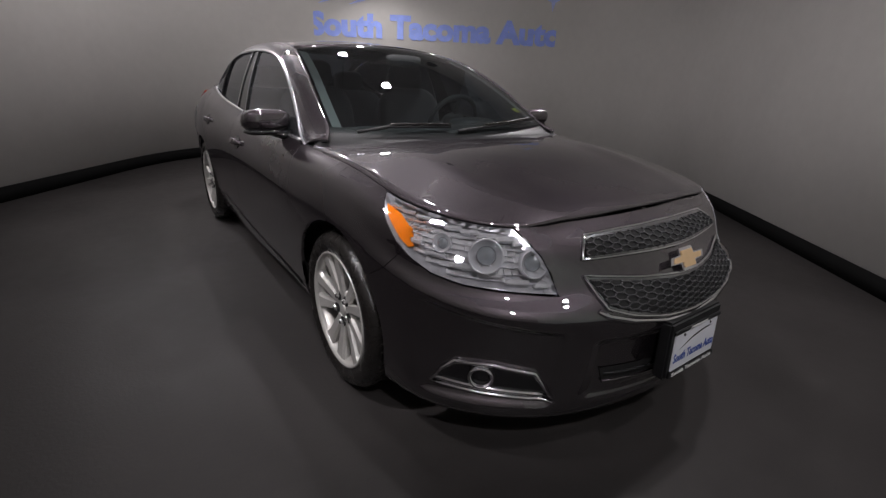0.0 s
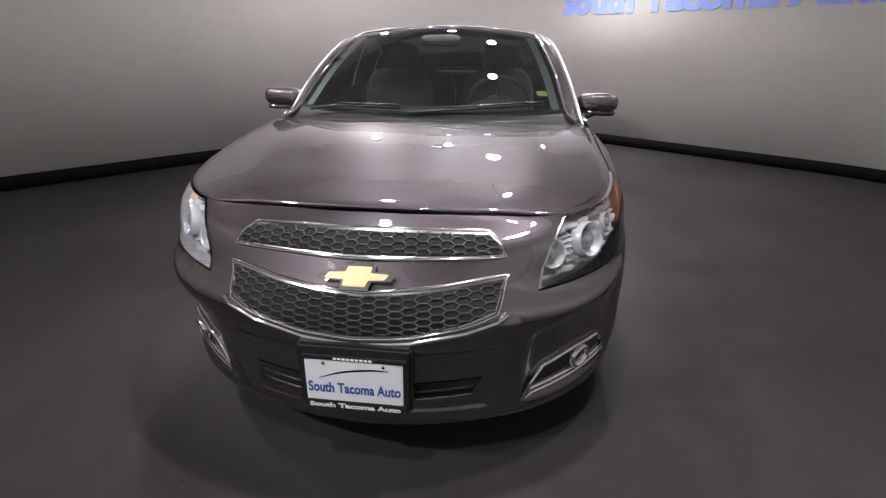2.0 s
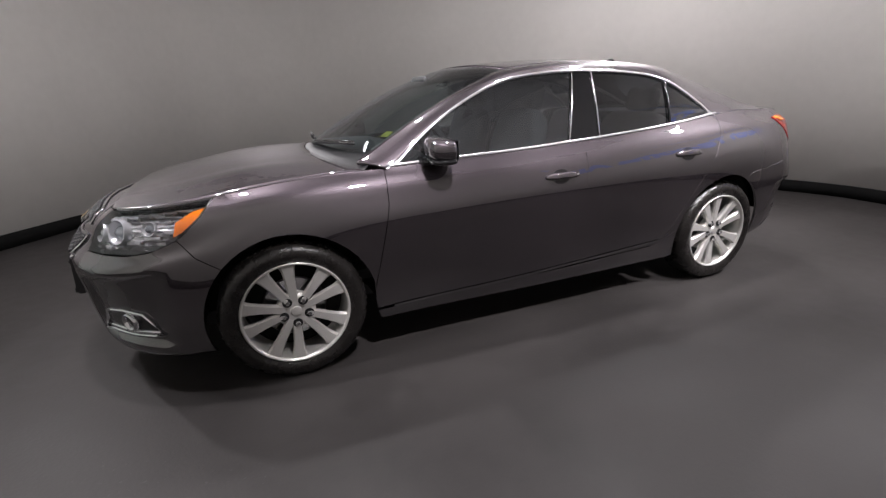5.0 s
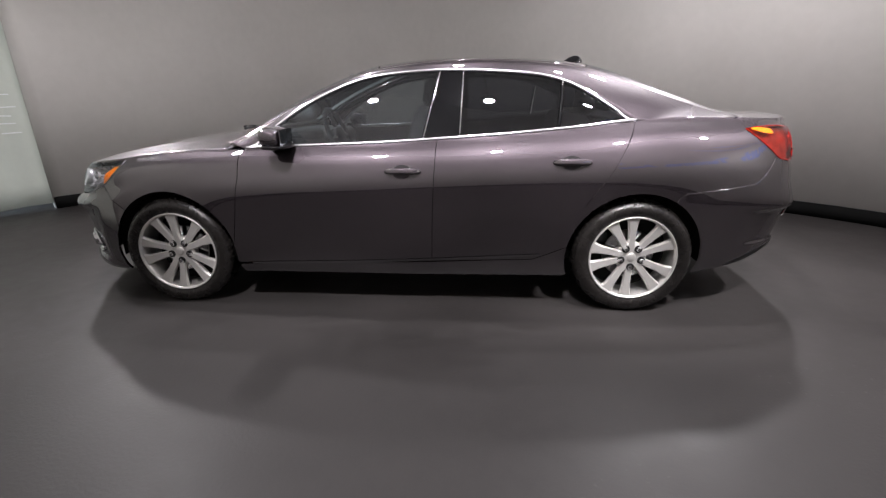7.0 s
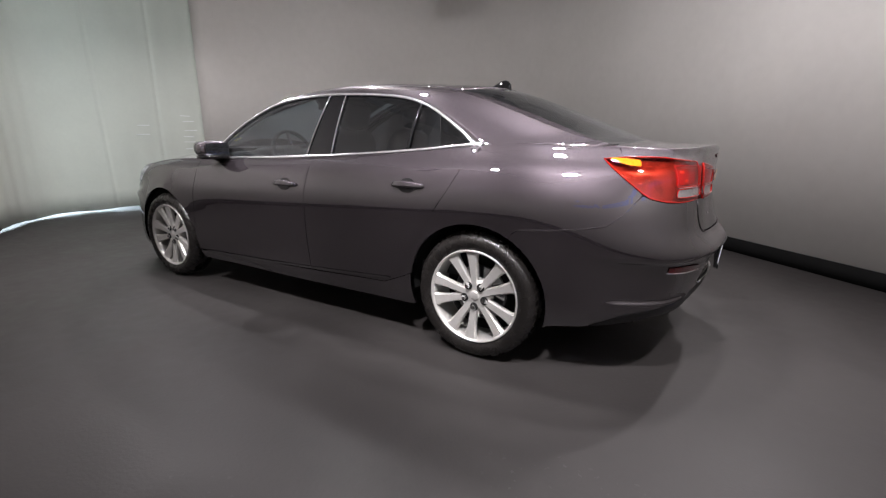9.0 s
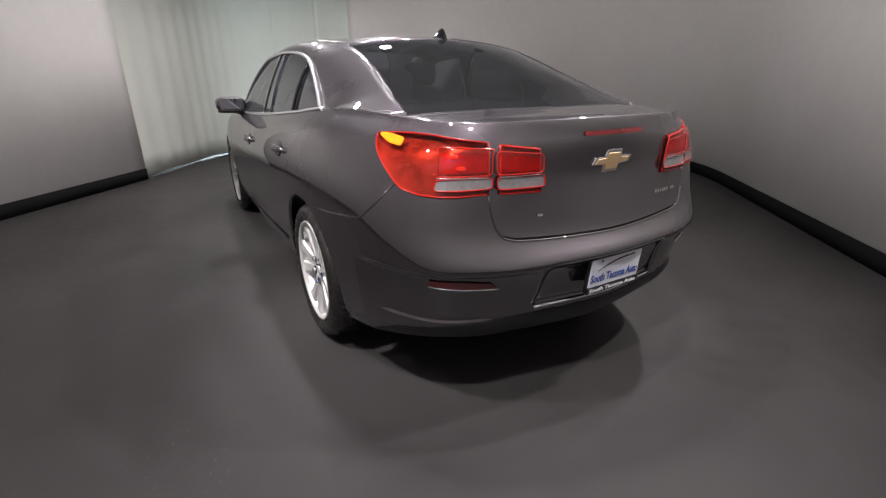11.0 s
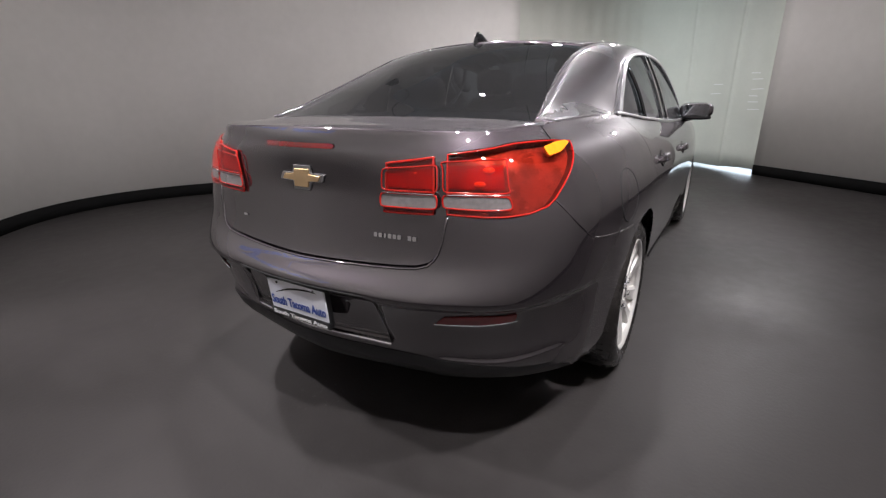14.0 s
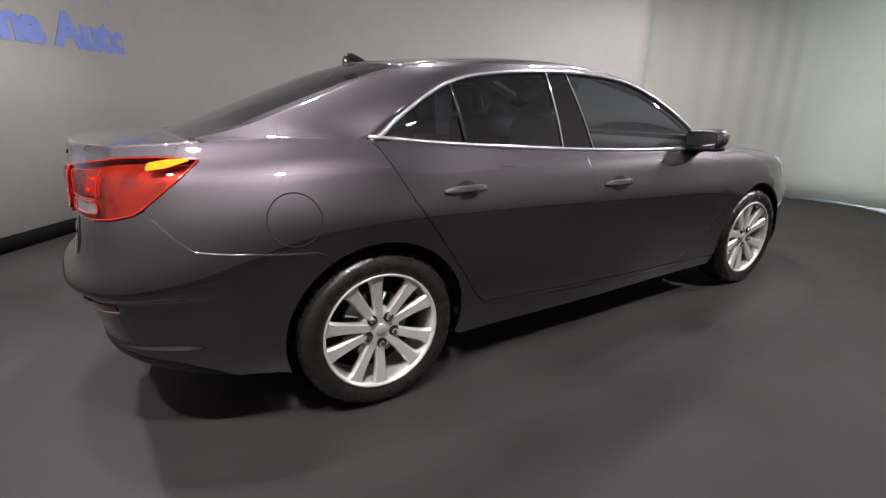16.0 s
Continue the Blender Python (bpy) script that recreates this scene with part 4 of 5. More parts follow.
# --- wheels
def wheel(x, sg):
    w = empty("wheel", Matrix.Identity(4), "", "")
    w.parent = car
    w.location = (x, sg * 0.80, 0.335)
    w.rotation_euler = (0, 0, 0 if sg > 0 else math.pi)
    b = bmesh.new()
    lathe(b, [(0.235, -0.10), (0.27, -0.11), (0.31, -0.105), (0.33, -0.085), (0.335, -0.05), (0.336, 0.03), (0.331, 0.058), (0.318, 0.078), (0.30, 0.088), (0.28, 0.089), (0.272, 0.086), (0.254, 0.08), (0.246, 0.07), (0.24, 0.0), (0.235, -0.10)], 64)
    tyre = part("tyre", b, RUBBER, w, "black rubber tyre", True)
    b = bmesh.new()
    for k in range(60):
        a = k * math.tau / 60
        m = Matrix.Rotation(-a, 4, "Y")
        box(b, 0, -0.012, 0.3345, 0.012, 0.12, 0.006, m)
    part("tread", b, RUBBER, tyre)
    b = bmesh.new()
    lathe(b, [(0.25, -0.10), (0.235, -0.09), (0.23, 0.03), (0.236, 0.055), (0.240, 0.066), (0.246, 0.07), (0.249, 0.077), (0.246, 0.083), (0.240, 0.081), (0.234, 0.068)], 64)
    rim = part("rim", b, ALLOY, w, "silver ten-spoke alloy rim", True)
    for k in range(10):
        a = k * 36 + 90 + (3.5 if k % 2 else -3.5)
        m = Matrix.Rotation(radians(-a), 4, "Y")
        b = bmesh.new()
        prof = [(0.05, 0.022, 0.052), (0.10, 0.0215, 0.056), (0.16, 0.0245, 0.062), (0.206, 0.030, 0.067), (0.238, 0.040, 0.07)]
        ring = []
        for r, hw, yf in prof:
            ring.append([b.verts.new(m @ Vector((r, yf - 0.012, -hw))), b.verts.new(m @ Vector((r, yf, -hw * 0.72))), b.verts.new(m @ Vector((r, yf, hw * 0.72))), b.verts.new(m @ Vector((r, yf - 0.012, hw))), b.verts.new(m @ Vector((r, yf - 0.035, hw * 0.8))), b.verts.new(m @ Vector((r, yf - 0.035, -hw * 0.8)))])
        for A, B in zip(ring, ring[1:]):
            for q in range(6):
                b.faces.new((A[q], A[(q + 1) % 6], B[(q + 1) % 6], B[q]))
        b.faces.new(ring[0])
        b.faces.new(ring[-1][::-1])
        part("spoke", b, ALLOY, rim)
    b = bmesh.new()
    lathe(b, [(0.0, 0.05), (0.05, 0.05), (0.085, 0.046), (0.092, 0.03), (0.088, 0.0)], 40)
    part("hub", b, ALLOY, rim, smooth=True)
    b = bmesh.new()
    lathe(b, [(0.0, 0.057), (0.021, 0.0565), (0.0255, 0.054), (0.027, 0.045)], 24)
    part("centre_cap", b, ALLOY, rim, "round centre cap", True)
    for k in range(5):
        a = radians(k * 72 + 54)
        b = bmesh.new()
        lathe(b, [(0.0, 0.018), (0.0095, 0.018), (0.0125, 0.012), (0.013, 0.0)], 6)
        bmesh.ops.translate(b, verts=b.verts, vec=(0.06 * math.cos(a), 0.05, 0.06 * math.sin(a)))
        part("wheel_nut", b, CHROME, rim)
        # black ring on the hub paints the shade of the nut's hole
        b = bmesh.new()
        lathe(b, [(0.0225, 0.0), (0.022, 0.003), (0.010, 0.0015)], 16)
        bmesh.ops.translate(b, verts=b.verts, vec=(0.06 * math.cos(a), 0.0515, 0.06 * math.sin(a)))
        part("nut_hole_shade", b, GAP, rim)
    b = bmesh.new()
    lathe(b, [(0.0, -0.01), (0.14, -0.01), (0.15, -0.02), (0.15, -0.03), (0.0, -0.03)], 40)
    part("brake_disc", b, DARKCHROME, w, "grey steel brake disc", True)
    b = bmesh.new()
    lathe(b, [(0.222, -0.085), (0.0, -0.08)], 32)
    part("inner_dish", b, GAP, w, "dark inside of the wheel")


for x in (WX, -WX):
    for sg in (1, -1):
        wheel(x, sg)


# --- small helpers on the skin
def skin_tube(name, pts, r, material, parent, label="", lift=0.0, closed=True, sides_=6):
    """A round bead along points (outline place, height) on the skin."""
    P = body([p[0] for p in pts], [p[1] for p in pts], lift)
    b = bmesh.new()
    tube(b, [tuple(p) for p in P], r, sides_, closed)
    return part(name, b, material, parent, label, True)


def dense(poly, step=0.04, closed=True):
    out = []
    n = len(poly)
    for i in range(n if closed else n - 1):
        a, c = poly[i], poly[(i + 1) % n]
        k = max(1, int(math.hypot(c[0] - a[0], c[1] - a[1]) / step))
        out += [(a[0] + (c[0] - a[0]) * j / k, a[1] + (c[1] - a[1]) * j / k) for j in range(k)]
    if not closed:
        out.append(poly[-1])
    return out


def skin_frame(s, z, lift=0.0):
    """A pose on the skin: X along the body, Y up it, Z outwards."""
    p = body([s], [z], lift)[0]
    n = Vector(body_normal(np.array([s]), np.array([z]))[0])
    x = Vector((0, 0, 1)).cross(n).normalized()
    y = n.cross(x)
    return Matrix(((x.x, y.x, n.x, p[0]), (x.y, y.y, n.y, p[1]), (x.z, y.z, n.z, p[2]), (0, 0, 0, 1)))


def blob(b, m, rx, ry, rz, e=0.6, nu=20, nv=12):
    """A rounded box: a superellipsoid of three half sizes."""
    def f(w):
        return math.copysign(abs(w) ** e, w)
    rings = []
    for j in range(1, nv):
        v = -math.pi / 2 + math.pi * j / nv
        rings.append([b.verts.new(m @ Vector((rx * f(math.cos(v)) * f(math.cos(u * math.tau / nu)), ry * f(math.cos(v)) * f(math.sin(u * math.tau / nu)), rz * f(math.sin(v))))) for u in range(nu)])
    lo, hi = b.verts.new(m @ Vector((0, 0, -rz))), b.verts.new(m @ Vector((0, 0, rz)))
    for A, B in zip(rings, rings[1:]):
        for k in range(nu):
            b.faces.new((A[k], A[(k + 1) % nu], B[(k + 1) % nu], B[k]))
    for k in range(nu):
        b.faces.new((lo, rings[0][(k + 1) % nu], rings[0][k]))
        b.faces.new((hi, rings[-1][k], rings[-1][(k + 1) % nu]))


# --- grilles
def inside(p, poly):
    x, y = p
    c = False
    for i in range(len(poly)):
        (x0, y0), (x1, y1) = poly[i], poly[i - 1]
        if (y0 > y) != (y1 > y) and x < (x1 - x0) * (y - y0) / (y1 - y0) + x0:
            c = not c
    return c


def grille(name, half, label, rows_h, cell_w, bead, band):
    poly = half + [(-s, z) for s, z in half[::-1] if s > 1e-6]
    th = empty(name, pose(0, 0, 0), label, "")
    th.parent = car
    skin("frame_band", inset_poly(poly, -band), SATIN, th, "satin chrome band round the mesh", lift=0.006, thick=0.012, inset=0, cell=(0.04, 0.03))
    skin("backing", poly, GAP, th, lift=0.0095, thick=0, inset=0, cell=(0.02, 0.015))
    b = bmesh.new()
    z0, z1 = min(z for _, z in poly), max(z for _, z in poly)
    n = int(0.7 / cell_w)
    for k in range(-n, n + 1):
        for r in range(-2, int((z1 - z0) / rows_h) + 2):
            c = (k * cell_w, z0 + (r + 0.5 * (k % 2)) * rows_h)
            hexa = [(c[0] + cell_w * hx, c[1] + rows_h * hz) for hx, hz in ((-0.333, 0.5), (0.333, 0.5), (0.667, 0), (0.333, -0.5))]
            for (ax, az), (bx, bz) in zip(hexa, hexa[1:]):
                for q in range(3):
                    p0 = (ax + (bx - ax) * q / 3, az + (bz - az) * q / 3)
                    p1 = (ax + (bx - ax) * (q + 1) / 3, az + (bz - az) * (q + 1) / 3)
                    if inside(((p0[0] + p1[0]) / 2, (p0[1] + p1[1]) / 2), poly):
                        P = body([p0[0], p1[0]], [p0[1], p1[1]], 0.0115)
                        tube(b, [tuple(p) for p in P], 0.0033, 5)
    part("honeycomb_mesh", b, DARKGREY, th, "dark grey honeycomb bars", True)
    skin_tube("surround", dense(inset_poly(poly, -band), 0.02), bead, CHROME, th, "bright chrome surround", lift=0.006)
    return th


SATIN = mat("satin_chrome", (0.42, 0.42, 0.44), 0.22, 1.0, vary=0.06, scale=20)
DARKGREY = mat("dark_grey_bars", (0.022, 0.022, 0.024), 0.4, 0.0, vary=0.15, scale=25)
sy = lambda y: float(np.interp(y, PLANC[:225, 1], SGRID[:225]))
grille("upper_grille", [(0, 0.767), (sy(0.25), 0.765), (sy(0.435), 0.763), (sy(0.428), 0.785), (sy(0.41), 0.803), (sy(0.2), 0.808), (0, 0.81)], "upper honeycomb grille in a chrome surround", 0.0145, 0.038, 0.0045, 0.008)
grille("lower_grille", [(0, 0.578), (sy(0.15), 0.587), (sy(0.3), 0.613), (sy(0.385), 0.636), (sy(0.408), 0.668), (sy(0.428), 0.70), (sy(0.25), 0.685), (0, 0.676)], "lower honeycomb grille in a chrome surround", 0.0165, 0.038, 0.005, 0.010)
skin_tube("grille_lip", [(sy(abs(y)) * (1 if y >= 0 else -1), z) for y, z in [(-0.42, 0.625), (-0.39, 0.608), (-0.3, 0.584), (-0.15, 0.558), (0, 0.547), (0.15, 0.558), (0.3, 0.584), (0.39, 0.608), (0.42, 0.625)]], 0.009, CHROME, car, "chrome lip under the grille", lift=0.002, closed=False)
intake = [(-sy(0.365), 0.40), (-sy(0.335), 0.335), (0, 0.322), (sy(0.335), 0.335), (sy(0.365), 0.40), (0, 0.388)]
skin("lower_intake", intake, GAP, car, "black lower air intake", lift=0.003, thick=0, inset=0, cell=(0.06, 0.05))
for zz, rr in ((0.362, 0.004), (0.33, 0.007)):
    skin_tube("intake_bar", [(sy(abs(y)) * (1 if y >= 0 else -1), zz + 0.012 * (y / 0.35) ** 2) for y in np.linspace(-0.34, 0.34, 17)], rr, DARKGREY if zz > 0.35 else PAINT, car, lift=0.006, closed=False)


# --- emblems: plain bow shapes
def emblem(s, z, w, h, name, label, lift):
    th = empty(name, pose(0, 0, 0), label, "")
    th.parent = car
    def bow(k, q):
        return [(-w * k, -h * 0.26 * q), (-w * 0.36 * k, -h * 0.26 * q), (-w * 0.42 * k, -h * q), (w * 0.30 * k, -h * q), (w * 0.36 * k, -h * 0.26 * q), (w * 0.86 * k, -h * 0.26 * q),
                (w * k, h * 0.36 * q), (w * 0.42 * k, h * 0.36 * q), (w * 0.46 * k, h * q), (-w * 0.28 * k, h * q), (-w * 0.33 * k, h * 0.36 * q), (-w * 0.84 * k, h * 0.36 * q)]
    b = bmesh.new()
    prism(b, bow(1.12, 1.2), 0.0055, skin_frame(s, z, lift))
    bmesh.ops.bevel(b, geom=b.edges[:], offset=0.002, segments=1, affect="EDGES")
    part("chrome_border", b, CHROME, th, "chrome border")
    b = bmesh.new()
    prism(b, bow(0.93, 0.88), 0.003, skin_frame(s, z, lift + 0.006))
    bmesh.ops.bevel(b, geom=b.edges[:], offset=0.0015, segments=1, affect="EDGES")
    part("gold_face", b, GOLD, th, "gold bow-shaped face")


emblem(0.0, 0.718, 0.099, 0.033, "front_emblem", "gold bow-shaped emblem with a chrome border", 0.014)
emblem(SLEN, 0.945, 0.092, 0.034, "rear_emblem", "gold bow-shaped emblem with a chrome border", 0.003)


# --- plates
def plate(m, w, h, holder, name, label):
    th = empty(name, pose(0, 0, 0), label, "")
    th.parent = car
    b = bmesh.new()
    if holder:
        box(b, 0, 0.012, -0.02, w + 0.03, h + 0.045, 0.045, bevel=0.008)
    else:
        box(b, 0, 0, -0.004, w + 0.004, h + 0.004, 0.012, bevel=0.003)
    b.transform(m)
    part("holder", b, BLACK, th, "black plastic plate holder")
    b = bmesh.new()
    box(b, 0, 0.005, 0.005, w - 0.016, h - 0.03, 0.006, bevel=0.002)
    b.transform(m)
    pl = part("plate_sheet", b, PLATEWHITE, th, "white dealer plate sheet")
    text_part("plate_lettering", "South Tacoma Auto", 0.046, m @ pose(0, -0.032, 0.0088), PLATEBLUE, pl, width=w * 0.9, depth=0.0004, bold=0.0012)
    b = bmesh.new()
    c = smooth_curve([(-0.1, 0.012, 0), (-0.03, 0.034, 0), (0.05, 0.046, 0), (0.1, 0.048, 0)], 10)
    vs = [(b.verts.new((p.x, p.y, 0.0087)), b.verts.new((p.x, p.y + 0.002 + 0.005 * math.sin(math.pi * i / 10), 0.0087))) for i, p in enumerate(c)]
    for (a0, a1), (b0, b1) in zip(vs, vs[1:]):
        b.faces.new((a0, b0, b1, a1))
    bmesh.ops.solidify(b, geom=b.faces[:], thickness=0.0004)
    b.transform(m)
    part("plate_swoosh", b, DARKCHROME, pl, "grey swoosh")
    b = bmesh.new()
    box(b, 0, -h / 2 + 0.008, 0.007, w, 0.026, 0.008, bevel=0.002)
    b.transform(m)
    fr = part("frame_strip", b, BLACK, th, "black lower strip of the plate frame")
    text_part("frame_lettering", "South Tacoma Auto", 0.02, m @ pose(0, -h / 2 + 0.001, 0.0118), WHITEINK, fr, width=w * 0.9, depth=0.0004, bold=0.0009)
    b = bmesh.new()
    box(b, 0, h / 2 - 0.002, 0.007, w, 0.014, 0.008, bevel=0.002)
    b.transform(m)
    ft = part("frame_strip", b, BLACK, th, "black upper strip of the plate frame")
    if holder:
        for k in range(9):
            b = bmesh.new()
            box(b, -0.05 + k * 0.0125, h / 2 - 0.002, 0.0115, 0.009, 0.006, 0.001)
            b.transform(m)
            part("marking_bar", b, WHITEINK, ft)
    for k in (-1, 1):
        b = bmesh.new()
        lathe(b, [(0, 0.004), (0.004, 0.003), (0.005, 0)], 10, "Z")
        b.transform(m @ pose(k * 0.085, h / 2 - 0.02, 0.008))
        part("plate_screw", b, DARKCHROME, pl)


PF = Matrix.Translation((2.388, 0, 0.44)) @ Matrix(((0, 0, 1, 0), (1, 0, 0, 0), (0, 1, 0, 0), (0, 0, 0, 1))) @ pose(0, 0, 0, -3, 0, 0)
plate(PF, 0.295, 0.165, True, "front_plate", "white dealer plate in a black holder")
PR = Matrix.Translation((-2.43, 0, 0.545)) @ Matrix(((0, 0, -1, 0), (-1, 0, 0, 0), (0, 1, 0, 0), (0, 0, 0, 1))) @ pose(0, 0, 0, 5, 0, 0)
plate(PR, 0.285, 0.145, False, "rear_plate", "white dealer plate in a black frame")


# --- lamps, one set a side
def head_lamp(sg):
    f = (lambda q: q) if sg > 0 else mirrored
    S = lambda s: s * sg
    th = empty("headlamp", pose(0, 0, 0), "clear swept-back headlamp with chrome reflectors and an amber marker", "")
    th.parent = car
    skin("housing", f(HEAD), LAMPGREY, th, "grey reflective housing", lift=-0.05, thick=-0.052, inset=0.004)
    for (s, z), r, d in (((s_at(2.165, 0.575), 0.752), 0.043, 0.035), ((s_at(2.07, 0.715), 0.768), 0.052, 0.04), ((sF(1.93), 0.79), 0.030, 0.02)):
        m = skin_frame(S(s), z, -0.048)
        b = bmesh.new()
        lathe(b, [(r * 0.45, 0.004), (r * 0.7, 0.012), (r * 0.92, d * 0.8), (r, d), (r * 1.06, d * 0.95), (r * 1.04, 0.0)], 28, "Z")
        b.transform(m)
        bowl = part("reflector", b, LAMPCHROME, th, "round chrome reflector", True)
        b = bmesh.new()
        bmesh.ops.create_uvsphere(b, u_segments=20, v_segments=12, radius=r * 0.62)
        b.transform(m @ pose(0, 0, 0.008))
        part("projector_lens", b, BULBGLASS, bowl, "clear round projector lens", True)
    b = bmesh.new()
    for i in range(7):
        u = i / 6
        s = s_at(2.2, 0.55) * (1 - u) + sF(1.72) * u
        z = 0.688 + 0.11 * u ** 1.6
        mm = skin_frame(S(s), z, -0.035)
        box(b, 0, 0, 0, 0.075, 0.012 + 0.004 * (i % 2), 0.02, mm, bevel=0.003)
    part("lower_reflector", b, LAMPCHROME, th, "faceted chrome lower reflector")
    b = bmesh.new()
    for i in range(9):
        u = i / 8
        s = s_at(2.15, 0.62) * (1 - u) + sF(1.70) * u
        z = 0.818 + 0.05 * u
        mm = skin_frame(S(s), z, -0.03)
        box(b, 0, 0, 0, 0.06, 0.02 - 0.012 * u, 0.018, mm, bevel=0.003)
    part("upper_reflector", b, LAMPCHROME, th, "faceted chrome upper reflector")
    b = bmesh.new()
    rnd = random.Random(5)
    for i in range(24):
        for j in range(9):
            s, z = HL_IN + (HL_TIP - HL_IN) * (i + 0.5) / 24, 0.675 + 0.022 * j
            if inside((s, z - 0.012), HEAD) and inside((s, z + 0.012), HEAD):
                mm = skin_frame(S(s), z, -0.046) @ pose(0, 0, 0, -38 + rnd.uniform(-14, 14), rnd.uniform(-25, 25), 0)
                box(b, 0, 0, 0, 0.034, 0.02, 0.006, mm)
    part("reflector_facets", b, LAMPCHROME, th, "small tilted chrome reflector facets")
    amber = [(sF(1.815), 0.748), (sF(1.775), 0.768), (sF(1.705), 0.828), (sF(1.668), 0.866), (sF(1.735), 0.852), (sF(1.80), 0.81)]
    skin("amber_marker", f(amber), AMBER, th, "amber side marker", lift=-0.012, thick=0.03, inset=0)
    skin("lens", f(HEAD), LENS, th, "clear plastic lens", lift=0.001, thick=0, inset=0.003).visible_shadow = False


LAMPGREY = mat("lamp_housing", (0.36, 0.36, 0.38), 0.16, 0.2, vary=0.25, scale=30, bump=0.25, bump_scale=45)
LAMPCHROME = mat("lamp_reflector", (0.6, 0.6, 0.62), 0.12, 0.5, vary=0.08, scale=30)
BULBGLASS = mat("projector_glass", (0.3, 0.32, 0.34), 0.04, 0.6, coat=1.0, vary=0.1, scale=30)


def fog_lamp(sg):
    f = (lambda q: q) if sg > 0 else mirrored
    th = empty("fog_lamp", pose(0, 0, 0), "fog lamp in a chrome-edged black recess", "")
    th.parent = car
    poly = [(s_at(2.25, 0.50), 0.276), (s_at(2.235, 0.535), 0.335), (s_at(2.215, 0.572), 0.385), (s_at(2.12, 0.685), 0.405), (s_at(2.015, 0.766), 0.402), (s_at(1.975, 0.79), 0.365), (s_at(1.94, 0.806), 0.305), (s_at(2.1, 0.70), 0.288)]
    skin("recess", f(poly), GLOSS, th, "black recess", lift=0.003, thick=0, inset=0)
    skin_tube("chrome_edge", dense(f(poly)), 0.0085, CHROME, th, "chrome edge", lift=0.006)
    skin_tube("chrome_bar", dense(f([(s_at(2.24, 0.525), 0.298), (s_at(2.1, 0.70), 0.308), (s_at(1.95, 0.80), 0.322)]), closed=False), 0.010, CHROME, th, "chrome lower bar", lift=0.004, closed=False)
    m = skin_frame(s_at(2.09, 0.71) * sg, 0.357, 0.004)
    b = bmesh.new()
    lathe(b, [(0.03, 0.002), (0.033, 0.018), (0.038, 0.021), (0.043, 0.014), (0.044, 0.0)], 28, "Z")
    b.transform(m)
    part("lamp_ring", b, CHROME, th, "chrome ring", True)
    b = bmesh.new()
    lathe(b, [(0.0, 0.011), (0.018, 0.009), (0.031, 0.003)], 24, "Z")
    b.transform(m)
    part("lamp_lens", b, GLOSS, th, "dark round glass lens", True)


def rounded(poly, r=0.013):
    """The polygon with its corners cut round."""
    out = []
    for i in range(len(poly)):
        p, a, b = Vector(poly[i]), Vector(poly[i - 1]), Vector(poly[(i + 1) % len(poly)])
        p0, p1 = p + (a - p) * min(0.4, r / (a - p).length), p + (b - p) * min(0.4, r / (b - p).length)
        out += [tuple(p0), tuple(p0 * 0.25 + p * 0.5 + p1 * 0.25), tuple(p1)]
    return out


